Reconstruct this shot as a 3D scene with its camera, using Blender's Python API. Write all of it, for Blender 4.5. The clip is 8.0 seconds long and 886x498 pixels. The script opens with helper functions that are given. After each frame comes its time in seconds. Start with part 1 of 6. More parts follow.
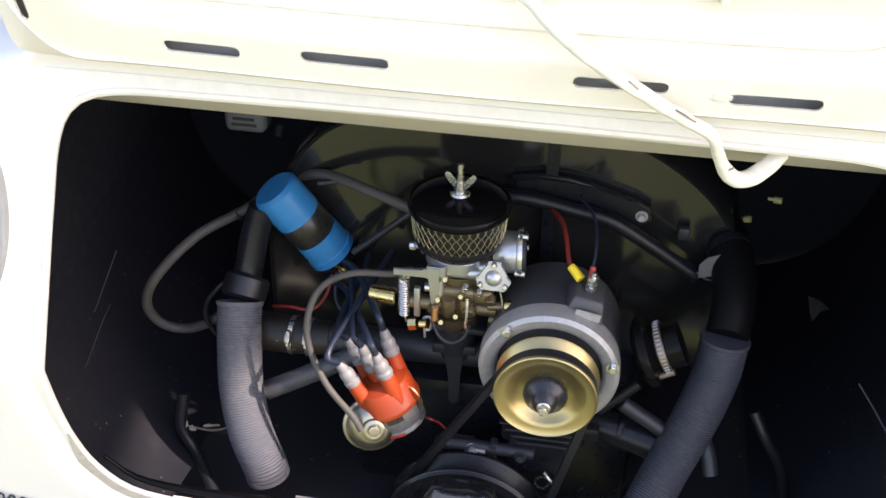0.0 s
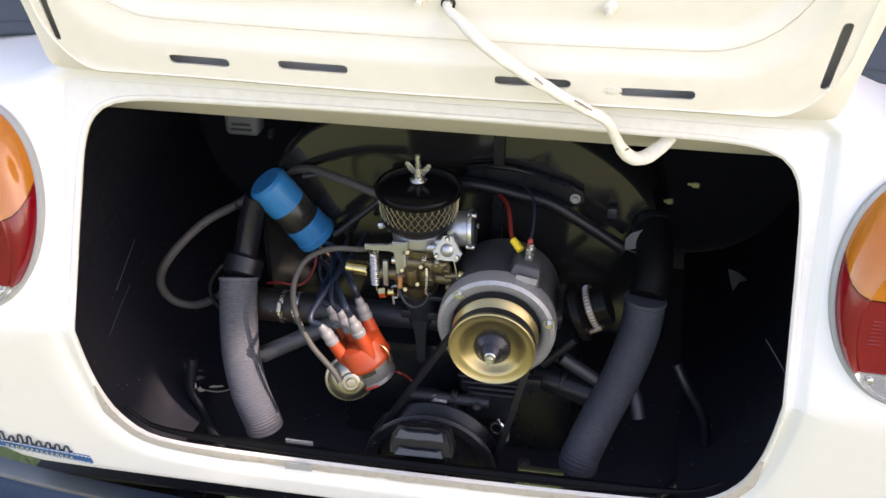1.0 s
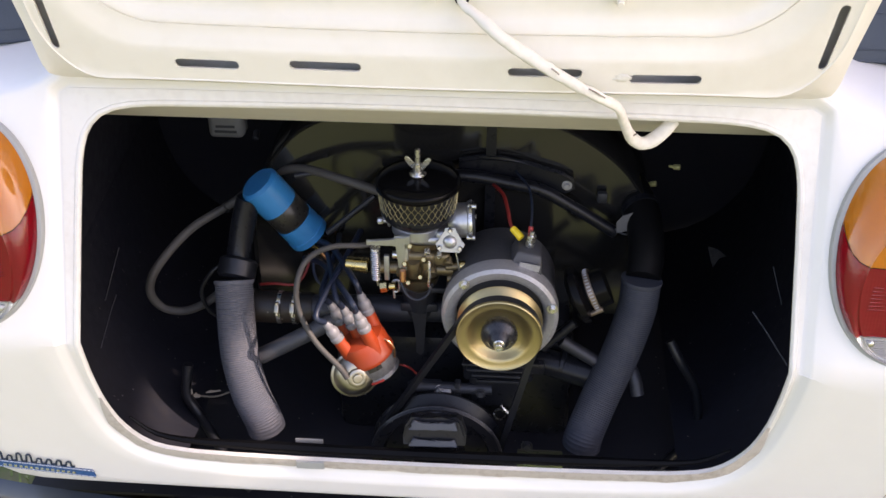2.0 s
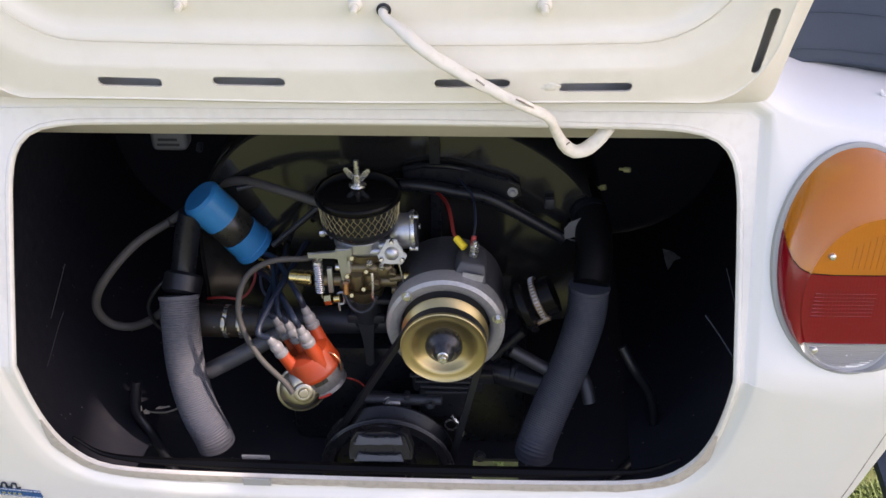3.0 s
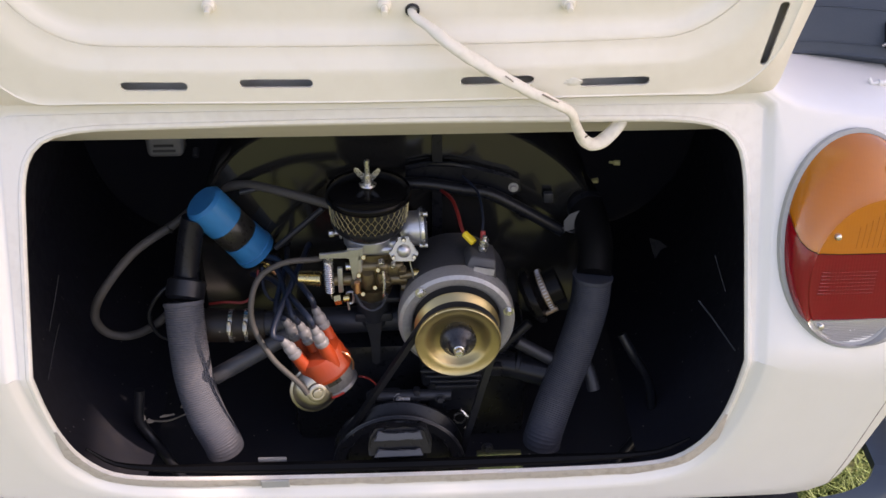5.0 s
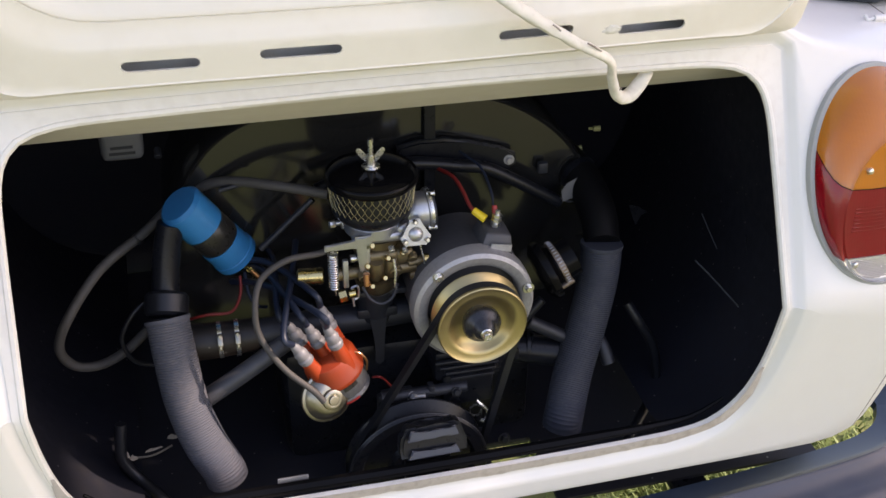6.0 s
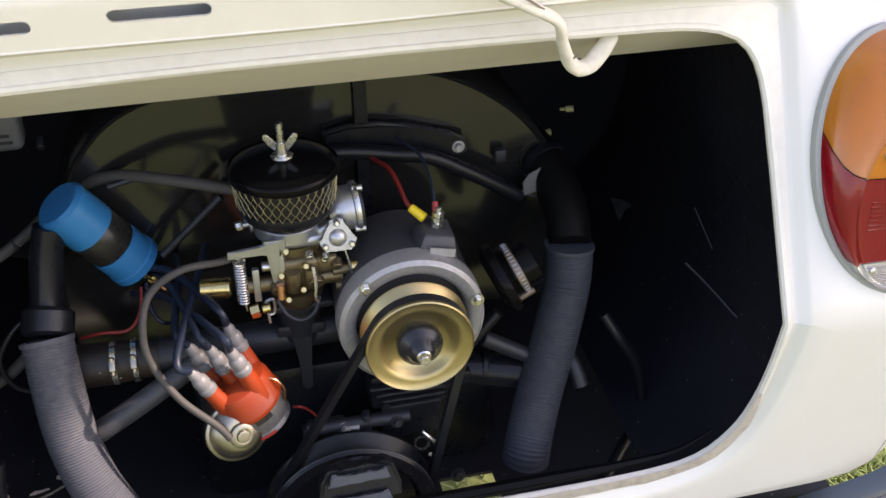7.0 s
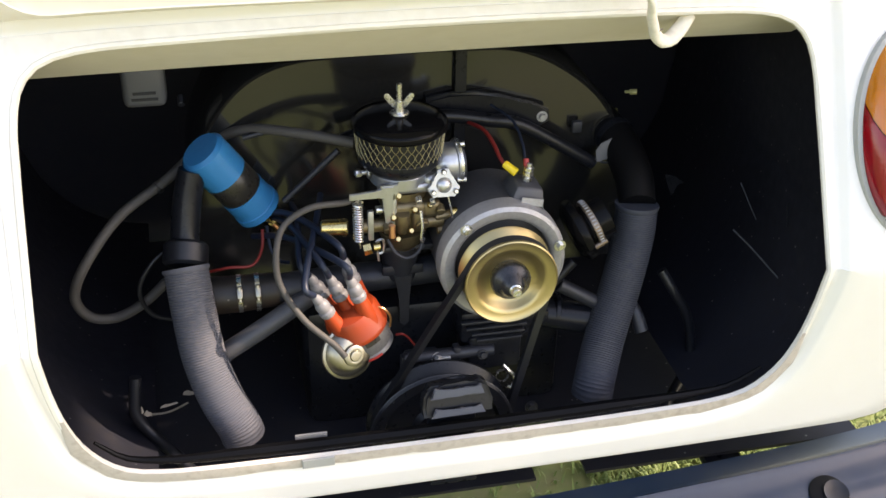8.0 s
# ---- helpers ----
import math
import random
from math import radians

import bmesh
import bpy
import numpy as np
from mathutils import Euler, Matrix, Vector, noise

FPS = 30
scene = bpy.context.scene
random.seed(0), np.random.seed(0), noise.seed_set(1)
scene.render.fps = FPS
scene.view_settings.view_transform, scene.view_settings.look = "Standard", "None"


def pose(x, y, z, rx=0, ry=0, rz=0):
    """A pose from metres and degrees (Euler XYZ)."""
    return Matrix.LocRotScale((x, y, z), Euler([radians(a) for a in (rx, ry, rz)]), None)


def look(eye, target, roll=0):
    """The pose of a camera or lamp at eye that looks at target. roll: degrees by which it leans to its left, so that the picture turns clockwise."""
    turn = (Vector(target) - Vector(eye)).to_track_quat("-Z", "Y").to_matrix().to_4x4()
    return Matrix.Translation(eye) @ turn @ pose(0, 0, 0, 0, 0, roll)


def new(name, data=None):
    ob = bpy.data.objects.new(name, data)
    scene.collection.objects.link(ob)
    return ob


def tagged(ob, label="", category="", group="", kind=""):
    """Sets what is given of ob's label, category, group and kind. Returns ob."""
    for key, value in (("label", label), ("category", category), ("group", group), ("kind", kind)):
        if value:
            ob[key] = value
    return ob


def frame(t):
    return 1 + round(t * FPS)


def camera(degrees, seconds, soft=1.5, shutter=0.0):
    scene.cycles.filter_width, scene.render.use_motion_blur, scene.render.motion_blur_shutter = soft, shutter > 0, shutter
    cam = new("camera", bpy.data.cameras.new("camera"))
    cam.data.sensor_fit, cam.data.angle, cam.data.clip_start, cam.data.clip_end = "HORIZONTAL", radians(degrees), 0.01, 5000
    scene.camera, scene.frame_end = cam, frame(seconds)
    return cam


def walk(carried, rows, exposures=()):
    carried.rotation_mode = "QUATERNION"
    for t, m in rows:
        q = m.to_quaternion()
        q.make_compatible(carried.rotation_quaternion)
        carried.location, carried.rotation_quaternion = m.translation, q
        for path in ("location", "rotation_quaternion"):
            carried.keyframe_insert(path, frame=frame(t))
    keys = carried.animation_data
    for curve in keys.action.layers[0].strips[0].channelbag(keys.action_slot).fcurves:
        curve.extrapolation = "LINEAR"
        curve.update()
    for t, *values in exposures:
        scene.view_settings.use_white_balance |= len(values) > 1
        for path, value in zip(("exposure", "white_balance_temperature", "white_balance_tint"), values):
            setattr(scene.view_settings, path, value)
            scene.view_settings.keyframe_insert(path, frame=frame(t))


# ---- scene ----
cam = camera(44.0, 8.0)
PATH = [
    (0, (0.09, -0.805, 1.403), (-0.151, 0.826, 0.271), 1.4),
    (0.5, (0.233, -0.936, 1.42), (-0.114, 0.709, 0.335), -1.2),
    (1, (0.188, -0.989, 1.468), (-0.101, 0.664, 0.381), -0.3),
    (1.5, (0.087, -1.02, 1.485), (-0.091, 0.638, 0.381), 0.7),
    (1.7, (0.071, -1.02, 1.475), (-0.051, 0.647, 0.377), 0.9),
    (3, (0.142, -0.985, 1.486), (0.029, 0.672, 0.372), -1.3),
    (3.5, (0.232, -0.969, 1.498), (0.079, 0.672, 0.364), -2.5),
    (4, (0.283, -0.991, 1.524), (0.098, 0.647, 0.392), -3.4),
    (4.5, (0.254, -1.029, 1.51), (0.09, 0.627, 0.401), -2.8),
    (5, (0.017, -1.01, 1.491), (0.087, 0.653, 0.383), 0.1),
    (5.2, (-0.058, -0.978, 1.466), (0.121, 0.687, 0.372), 0.3),
    (6.3, (-0.213, -0.888, 1.373), (0.232, 0.74, 0.3), 1.0),
    (6.5, (-0.164, -0.839, 1.343), (0.252, 0.79, 0.259), 0.6),
    (7, (-0.07, -0.785, 1.314), (0.294, 0.851, 0.222), -0.7),
    (7.2, (-0.045, -0.791, 1.305), (0.289, 0.857, 0.222), -1.3),
    (7.5, (-0.075, -0.821, 1.304), (0.295, 0.828, 0.233), -0.4),
    (8, (-0.203, -0.934, 1.321), (0.179, 0.733, 0.284), 1.2),
]
EXPOSURES = [(t, 1.7 + e, k, g) for t, e, k, g in ((0.0, 0.62, 7850, 23), (1.0, 0.41, 7950, 24), (1.7, 0.30, 7950, 27), (3.0, 0.01, 7550, 28), (4.5, -0.05, 8000, 31), (5.2, -0.09, 8000, 29), (6.5, 0.15, 8050, 25), (7.5, 0.40, 8250, 23), (8.0, 0.58, 8550, 20))]
walk(cam, [(t, look(eye, target, roll)) for t, eye, target, roll in PATH], EXPOSURES)

# ---- light and exposure ----
SUN_TO = Vector((1.10, -0.34, 1.0)).normalized()
world = bpy.data.worlds.new("world")
scene.world = world
world.use_nodes = True
wn = world.node_tree.nodes
sky = wn.new("ShaderNodeTexSky")
sky.sky_type = "NISHITA"
sky.sun_disc = False
sky.sun_elevation = math.asin(SUN_TO.z)
sky.sun_rotation = math.atan2(SUN_TO.x, SUN_TO.y)
wn["Background"].inputs["Strength"].default_value = 0.13
world.node_tree.links.new(sky.outputs[0], wn["Background"].inputs["Color"])
sun_data = bpy.data.lights.new("sun", "SUN")
sun_data.energy, sun_data.angle, sun_data.color = 2.3, radians(0.53), (1.0, 0.96, 0.9)
sun_lamp = new("sun", sun_data)
sun_lamp.matrix_world = look((-4, -2, 8), Vector((-4, -2, 8)) - SUN_TO)


# ---- materials ----
def principled(name, base, rough=0.5, metal=0.0, coat=0.0, bump=0.0, scale=60.0, vary=0.12, dirt=0.0, dirt_col=(0.2, 0.15, 0.1), rough_vary=0.12, trans=0.0, ior=1.45, spec=0.5):
    """A painted, metal or rubber surface with fine grain, broad stains and uneven gloss."""
    m = bpy.data.materials.new(name)
    m.use_nodes = True
    nt = m.node_tree
    n, l = nt.nodes, nt.links
    b = n["Principled BSDF"]
    tc = n.new("ShaderNodeTexCoord")
    fine = n.new("ShaderNodeTexNoise")
    fine.inputs["Scale"].default_value = scale * 4
    fine.inputs["Detail"].default_value = 6
    broad = n.new("ShaderNodeTexNoise")
    broad.inputs["Scale"].default_value = scale * 0.25
    broad.inputs["Detail"].default_value = 5
    for t in (fine, broad):
        l.new(tc.outputs["Object"], t.inputs["Vector"])
    mix = n.new("ShaderNodeMix")
    mix.data_type = "RGBA"
    mix.inputs["A"].default_value = (*[c * (1 - vary) for c in base], 1)
    mix.inputs["B"].default_value = (*[min(1, c * (1 + vary)) for c in base], 1)
    l.new(broad.outputs["Fac"], mix.inputs["Factor"])
    col = mix.outputs["Result"]
    if dirt:
        ramp = n.new("ShaderNodeValToRGB")
        ramp.color_ramp.elements[0].position, ramp.color_ramp.elements[1].position = 0.52, 0.72
        mul = n.new("ShaderNodeMath")
        mul.operation = "MULTIPLY"
        mul.inputs[1].default_value = dirt
        add = n.new("ShaderNodeMath")
        add.operation = "MULTIPLY_ADD"
        add.inputs[1].default_value = 0.5
        l.new(fine.outputs["Fac"], add.inputs[0])
        half = n.new("ShaderNodeMath")
        half.operation = "MULTIPLY"
        half.inputs[1].default_value = 0.62
        l.new(broad.outputs["Fac"], half.inputs[0])
        l.new(half.outputs[0], add.inputs[2])
        l.new(add.outputs[0], ramp.inputs["Fac"])
        l.new(ramp.outputs["Color"], mul.inputs[0])
        mix2 = n.new("ShaderNodeMix")
        mix2.data_type = "RGBA"
        l.new(mul.outputs[0], mix2.inputs["Factor"])
        l.new(col, mix2.inputs["A"])
        mix2.inputs["B"].default_value = (*dirt_col, 1)
        col = mix2.outputs["Result"]
    l.new(col, b.inputs["Base Color"])
    mr = n.new("ShaderNodeMapRange")
    mr.inputs["To Min"].default_value, mr.inputs["To Max"].default_value = max(0.02, rough - rough_vary), min(1, rough + rough_vary)
    l.new(fine.outputs["Fac"], mr.inputs["Value"])
    l.new(mr.outputs["Result"], b.inputs["Roughness"])
    b.inputs["Metallic"].default_value = metal
    b.inputs["Coat Weight"].default_value = coat
    b.inputs["Coat Roughness"].default_value = 0.12
    b.inputs["Transmission Weight"].default_value = trans
    b.inputs["IOR"].default_value = ior
    b.inputs["Specular IOR Level"].default_value = spec
    if bump:
        bp = n.new("ShaderNodeBump")
        bp.inputs["Strength"].default_value = bump
        bp.inputs["Distance"].default_value = 0.001
        l.new(fine.outputs["Fac"], bp.inputs["Height"])
        l.new(bp.outputs["Normal"], b.inputs["Normal"])
    return m


M_PAINT = principled("white_paint", (0.745, 0.73, 0.685), 0.35, coat=0.4, vary=0.03, scale=8, dirt=0.05, dirt_col=(0.5, 0.46, 0.36))
M_CREAM = principled("cream_paint", (0.77, 0.73, 0.63), 0.42, coat=0.2, vary=0.05, scale=10, dirt=0.12, dirt_col=(0.46, 0.40, 0.28), bump=0.05)
M_FLANGE = principled("worn_flange_paint", (0.76, 0.735, 0.67), 0.45, vary=0.05, scale=24, dirt=0.14, dirt_col=(0.36, 0.30, 0.24), bump=0.1)
M_SEAM = principled("dirty_seam", (0.46, 0.42, 0.37), 0.7, vary=0.3, scale=22, dirt=0.8, dirt_col=(0.10, 0.075, 0.05), bump=0.3)
M_GRIME = principled("grimy_sealant", (0.49, 0.445, 0.39), 0.75, vary=0.3, scale=30, dirt=0.45, dirt_col=(0.20, 0.16, 0.12), bump=0.3)
M_FLAKE = principled("flaking_paint", (0.30, 0.25, 0.19), 0.8, vary=0.5, scale=120, dirt=0.4, dirt_col=(0.06, 0.04, 0.03), bump=0.4)
M_BAY = principled("bay_black", (0.017, 0.018, 0.025), 0.5, vary=0.4, scale=18, dirt=0.22, dirt_col=(0.045, 0.038, 0.032), bump=0.2, spec=0.3)
M_RUST = principled("rusty_black", (0.008, 0.0065, 0.006), 0.5, vary=0.5, scale=14, dirt=0.6, dirt_col=(0.042, 0.024, 0.015), bump=0.3)
M_GLOSS = principled("gloss_black_tin", (0.012, 0.012, 0.012), 0.12, vary=0.3, scale=12, rough_vary=0.05, coat=0.5)
M_SATIN = principled("satin_black", (0.008, 0.009, 0.012), 0.30, vary=0.3, scale=30, bump=0.08, spec=0.28)
M_CAST = principled("dark_cast_metal", (0.023, 0.026, 0.034), 0.45, metal=0.3, vary=0.35, scale=50, dirt=0.4, dirt_col=(0.025, 0.022, 0.02), bump=0.3)
M_ALU = principled("cast_aluminium", (0.44, 0.455, 0.48), 0.36, metal=0.85, vary=0.15, scale=60, dirt=0.2, dirt_col=(0.2, 0.19, 0.17), bump=0.2)
M_ALT = principled("dull_aluminium", (0.36, 0.36, 0.37), 0.5, metal=0.55, vary=0.12, scale=60, dirt=0.22, dirt_col=(0.12, 0.11, 0.1), bump=0.3)
M_ALTDK = principled("dark_grey_casing", (0.062, 0.064, 0.072), 0.5, metal=0.3, vary=0.2, scale=50, bump=0.2)
M_GOLD = principled("yellow_zinc", (0.43, 0.345, 0.175), 0.36, metal=0.9, vary=0.16, scale=22, rough_vary=0.08, dirt=0.12, dirt_col=(0.6, 0.42, 0.3))
M_BRASS = principled("brass", (0.66, 0.52, 0.24), 0.25, metal=1.0, vary=0.15, scale=60, dirt=0.2, dirt_col=(0.25, 0.18, 0.07))
M_BRONZE = principled("old_zinc_brown", (0.17, 0.135, 0.08), 0.38, metal=0.75, vary=0.35, scale=60, dirt=0.45, dirt_col=(0.09, 0.065, 0.035), bump=0.25)
M_COPPER = principled("copper", (0.60, 0.30, 0.17), 0.3, metal=1.0, vary=0.2, scale=60)
M_STEEL = principled("zinc_steel", (0.62, 0.62, 0.60), 0.28, metal=0.95, vary=0.12, scale=60, dirt=0.15, dirt_col=(0.3, 0.27, 0.2))
M_CHROME = principled("satin_nickel", (0.30, 0.285, 0.24), 0.34, metal=1.0, vary=0.1, scale=40, rough_vary=0.05, dirt=0.12, dirt_col=(0.35, 0.3, 0.2))
M_BLUE = principled("blue_enamel", (0.003, 0.155, 0.36), 0.4, vary=0.12, scale=30, coat=0.1, dirt=0.08, dirt_col=(0.02, 0.07, 0.14))
M_BAND = principled("black_label", (0.02, 0.019, 0.017), 0.3, vary=0.3, scale=40)
M_YELLOW = principled("yellow_plastic", (0.75, 0.55, 0.03), 0.4, vary=0.08)
M_PALE = principled("pale_yellow_plastic", (0.42, 0.39, 0.16), 0.45, vary=0.15)
M_ORANGE = principled("orange_bakelite", (0.27, 0.032, 0.007), 0.45, vary=0.14, scale=40, coat=0.0, bump=0.05)
M_RED = principled("red_rubber", (0.30, 0.022, 0.02), 0.4, vary=0.2)
M_REDWIRE = principled("red_wire", (0.16, 0.012, 0.010), 0.45, vary=0.2)
M_WIRE = principled("navy_wire", (0.008, 0.014, 0.030), 0.42, vary=0.2)
M_BOOT = principled("grey_rubber", (0.15, 0.15, 0.16), 0.45, vary=0.15, scale=60, bump=0.1)
M_RUBBER = principled("black_rubber", (0.008, 0.009, 0.012), 0.42, vary=0.3, scale=60, bump=0.1)
M_BRAID = principled("grey_braid_hose", (0.05, 0.047, 0.044), 0.65, vary=0.15, scale=200, bump=0.3)
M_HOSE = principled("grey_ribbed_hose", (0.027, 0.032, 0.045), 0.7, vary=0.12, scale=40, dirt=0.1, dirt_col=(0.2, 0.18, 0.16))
# the hose grey again, with some sunlight put into the colour
M_HOSE_SUNLIT = principled("sunlit_ribbed_hose", (0.064, 0.069, 0.086), 0.7, vary=0.12, scale=40, dirt=0.15, dirt_col=(0.25, 0.21, 0.19))
M_VINYL = principled("slate_vinyl", (0.046, 0.060, 0.078), 0.48, vary=0.1, scale=120, bump=0.3)
M_BUMPER = principled("blue_black_enamel", (0.011, 0.025, 0.050), 0.34, vary=0.15, scale=8, coat=0.15, dirt=0.15, dirt_col=(0.06, 0.065, 0.07))
M_GASKET = principled("grey_gasket", (0.34, 0.35, 0.335), 0.6, vary=0.08)
M_ROPE = principled("cream_rope", (0.72, 0.69, 0.60), 0.8, vary=0.08, scale=40, dirt=0.25, dirt_col=(0.4, 0.35, 0.26), bump=0.4)
M_MESH = principled("zinc_mesh", (0.27, 0.235, 0.13), 0.42, metal=0.7, vary=0.25, scale=60)
M_GREYBOX = principled("grey_plastic", (0.09, 0.095, 0.1), 0.5, vary=0.1)
M_FILTER = principled("filter_black", (0.004, 0.004, 0.0045), 0.16, vary=0.3, scale=30, spec=0.10, rough_vary=0.05)
M_BAND2 = principled("tarnished_band", (0.22, 0.17, 0.13), 0.4, metal=0.8, vary=0.3, scale=60, dirt=0.4, dirt_col=(0.06, 0.04, 0.03))
M_HUB = principled("dark_hub", (0.03, 0.032, 0.038), 0.28, metal=0.4, vary=0.2, scale=40)
M_CLIP = principled("dull_tin", (0.055, 0.058, 0.065), 0.4, metal=0.5, vary=0.35, scale=50)
M_GREYCAST = principled("grey_die_cast", (0.17, 0.17, 0.175), 0.5, metal=0.5, vary=0.2, scale=60, dirt=0.3, dirt_col=(0.05, 0.045, 0.04))
M_DUCT = principled("matt_black_duct", (0.004, 0.004, 0.0045), 0.5, vary=0.3, scale=30, spec=0.15)
M_SOIL = principled("soil", (0.13, 0.16, 0.055), 0.95, vary=0.3, scale=6, dirt=0.6, dirt_col=(0.22, 0.17, 0.11), bump=0.5)
M_GRASS = principled("grass_blades", (0.135, 0.185, 0.05), 0.6, vary=0.5, scale=10)
M_BARK = principled("bark", (0.12, 0.09, 0.06), 0.85, vary=0.4, scale=20, bump=0.6)
M_TREE = principled("hedge_leaves", (0.05, 0.085, 0.022), 0.7, vary=0.5, scale=6)


def flecked(m, size, share, col):
    """Sparse pale flecks of dust and chipped paint over a dark surface."""
    n, l = m.node_tree.nodes, m.node_tree.links
    b = n["Principled BSDF"]
    old = b.inputs["Base Color"].links[0].from_socket
    tc = n.new("ShaderNodeTexCoord")
    vor = n.new("ShaderNodeTexVoronoi")
    vor.inputs["Scale"].default_value = size
    l.new(tc.outputs["Object"], vor.inputs["Vector"])
    near = n.new("ShaderNodeMath")
    near.operation = "LESS_THAN"
    near.inputs[1].default_value = 0.11
    l.new(vor.outputs["Distance"], near.inputs[0])
    pick = n.new("ShaderNodeMath")
    pick.operation = "LESS_THAN"
    pick.inputs[1].default_value = share
    l.new(vor.outputs["Color"], pick.inputs[0])
    both = n.new("ShaderNodeMath")
    both.operation = "MULTIPLY"
    l.new(near.outputs[0], both.inputs[0])
    l.new(pick.outputs[0], both.inputs[1])
    mix = n.new("ShaderNodeMix")
    mix.data_type = "RGBA"
    l.new(both.outputs[0], mix.inputs["Factor"])
    l.new(old, mix.inputs["A"])
    mix.inputs["B"].default_value = (*col, 1)
    l.new(mix.outputs["Result"], b.inputs["Base Color"])


flecked(M_BAY, 85.0, 0.33, (0.16, 0.155, 0.15))
flecked(M_RUST, 70.0, 0.4, (0.14, 0.12, 0.10))


def lens_glass(name, base, rough=0.10, trans=0.28, gloss=0.5):
    m = principled(name, base, rough, vary=0.08, scale=20, rough_vary=0.05, trans=trans, ior=1.49, coat=0.25, spec=0.3)
    n, l = m.node_tree.nodes, m.node_tree.links
    n["Principled BSDF"].inputs["Coat Weight"].default_value = gloss
    n["Principled BSDF"].inputs["Coat Roughness"].default_value = 0.03
    tc = n.new("ShaderNodeTexCoord")
    bumps = None
    for way, size in (("X", 95.0), ("Z", 60.0)):
        wave = n.new("ShaderNodeTexWave")
        wave.bands_direction = way
        wave.inputs["Scale"].default_value = size
        wave.inputs["Distortion"].default_value = 0.3
        l.new(tc.outputs["Object"], wave.inputs["Vector"])
        bp = n.new("ShaderNodeBump")
        bp.inputs["Strength"].default_value = 0.1
        bp.inputs["Distance"].default_value = 0.0003
        l.new(wave.outputs["Fac"], bp.inputs["Height"])
        if bumps:
            l.new(bumps, bp.inputs["Normal"])
        bumps = bp.outputs["Normal"]
    l.new(bumps, n["Principled BSDF"].inputs["Normal"])
    return m


M_AMBER = lens_glass("amber_lens", (0.62, 0.18, 0.005), 0.22, 0.35, 1.0)
M_REDLENS = lens_glass("red_lens", (0.25, 0.0005, 0.008), 0.2, 0.35, 0.35)
M_CLEAR = lens_glass("clear_lens", (0.42, 0.42, 0.41), 0.25, 0.4)
M_REFLECT = principled("silver_reflector", (0.75, 0.75, 0.75), 0.3, metal=1.0, vary=0.1)


# ---- mesh helpers ----
def link(name, bm, mat, smooth=True):
    bmesh.ops.recalc_face_normals(bm, faces=bm.faces)
    me = bpy.data.meshes.new(name)
    bm.to_mesh(me)
    bm.free()
    me.materials.append(mat)
    if smooth:
        for p in me.polygons:
            p.use_smooth = True
        me.set_sharp_from_angle(angle=radians(38))
    return new(name, me)


def thing(name, place, label, category, group="", kind=""):
    e = new(name)
    e.empty_display_size = 0.05
    e.location = place
    return tagged(e, label, category, group, kind)


def part(name, bm, mat, parent, label="", smooth=True):
    """One mesh, built in world places, as a part of a thing or of a part."""
    ob = link(name, bm, mat, smooth)
    ob.parent = parent
    base = Vector(parent.location) if parent.type == "EMPTY" else Vector((0, 0, 0))
    if parent.type != "EMPTY" and parent.parent and parent.parent.type == "EMPTY":
        base = Vector((0, 0, 0))
    ob.matrix_parent_inverse = Matrix.Translation(-base)
    return tagged(ob, label) if label else ob


def single(name, bm, mat, label, category, group="", kind="", smooth=True):
    return tagged(link(name, bm, mat, smooth), label, category, group, kind)


def axes(axis, hint=(0.13, 0.31, 0.94)):
    w = Vector(axis).normalized()
    h = Vector(hint)
    if abs(w.dot(h.normalized())) > 0.95:
        h = Vector((1, 0.1, 0))
    u = h.cross(w).normalized()
    return u, w.cross(u), w


def lathe(bm, profile, origin, axis, segs=32, closed=False):
    """Turns (radius, height) pairs round an axis."""
    u, v, w = axes(axis)
    o = Vector(origin)
    rings = []
    for r, h in profile:
        if r < 1e-6:
            rings.append([bm.verts.new(o + w * h)])
        else:
            rings.append([bm.verts.new(o + w * h + (u * math.cos(2 * math.pi * k / segs) + v * math.sin(2 * math.pi * k / segs)) * r) for k in range(segs)])
    pairs = list(zip(rings, rings[1:])) + ([(rings[-1], rings[0])] if closed else [])
    for a, b in pairs:
        for k in range(segs):
            j = (k + 1) % segs
            if len(a) == 1 and len(b) == 1:
                continue
            if len(a) == 1:
                bm.faces.new((a[0], b[k], b[j]))
            elif len(b) == 1:
                bm.faces.new((a[k], a[j], b[0]))
            else:
                bm.faces.new((a[k], a[j], b[j], b[k]))
    return bm


def rod(bm, a, b, r, segs=16, r2=None, bevel=0.15):
    a, b = Vector(a), Vector(b)
    h = (b - a).length
    r2 = r if r2 is None else r2
    c = min(r, r2) * bevel
    return lathe(bm, [(0, 0), (r - c, 0), (r, c), (r2, h - c), (r2 - c, h), (0, h)], a, b - a, segs)


def smooth_path(pts, n=8):
    """Catmull-Rom through the points."""
    p = [Vector(q) for q in pts]
    p = [2 * p[0] - p[1]] + p + [2 * p[-1] - p[-2]]
    out = []
    for i in range(1, len(p) - 2):
        for k in range(n):
            t = k / n
            a, b, c, d = p[i - 1 : i + 3]
            out.append(0.5 * ((2 * b) + (c - a) * t + (2 * a - 5 * b + 4 * c - d) * t * t + (3 * b - a - 3 * c + d) * t ** 3))
    return out + [p[-2]]


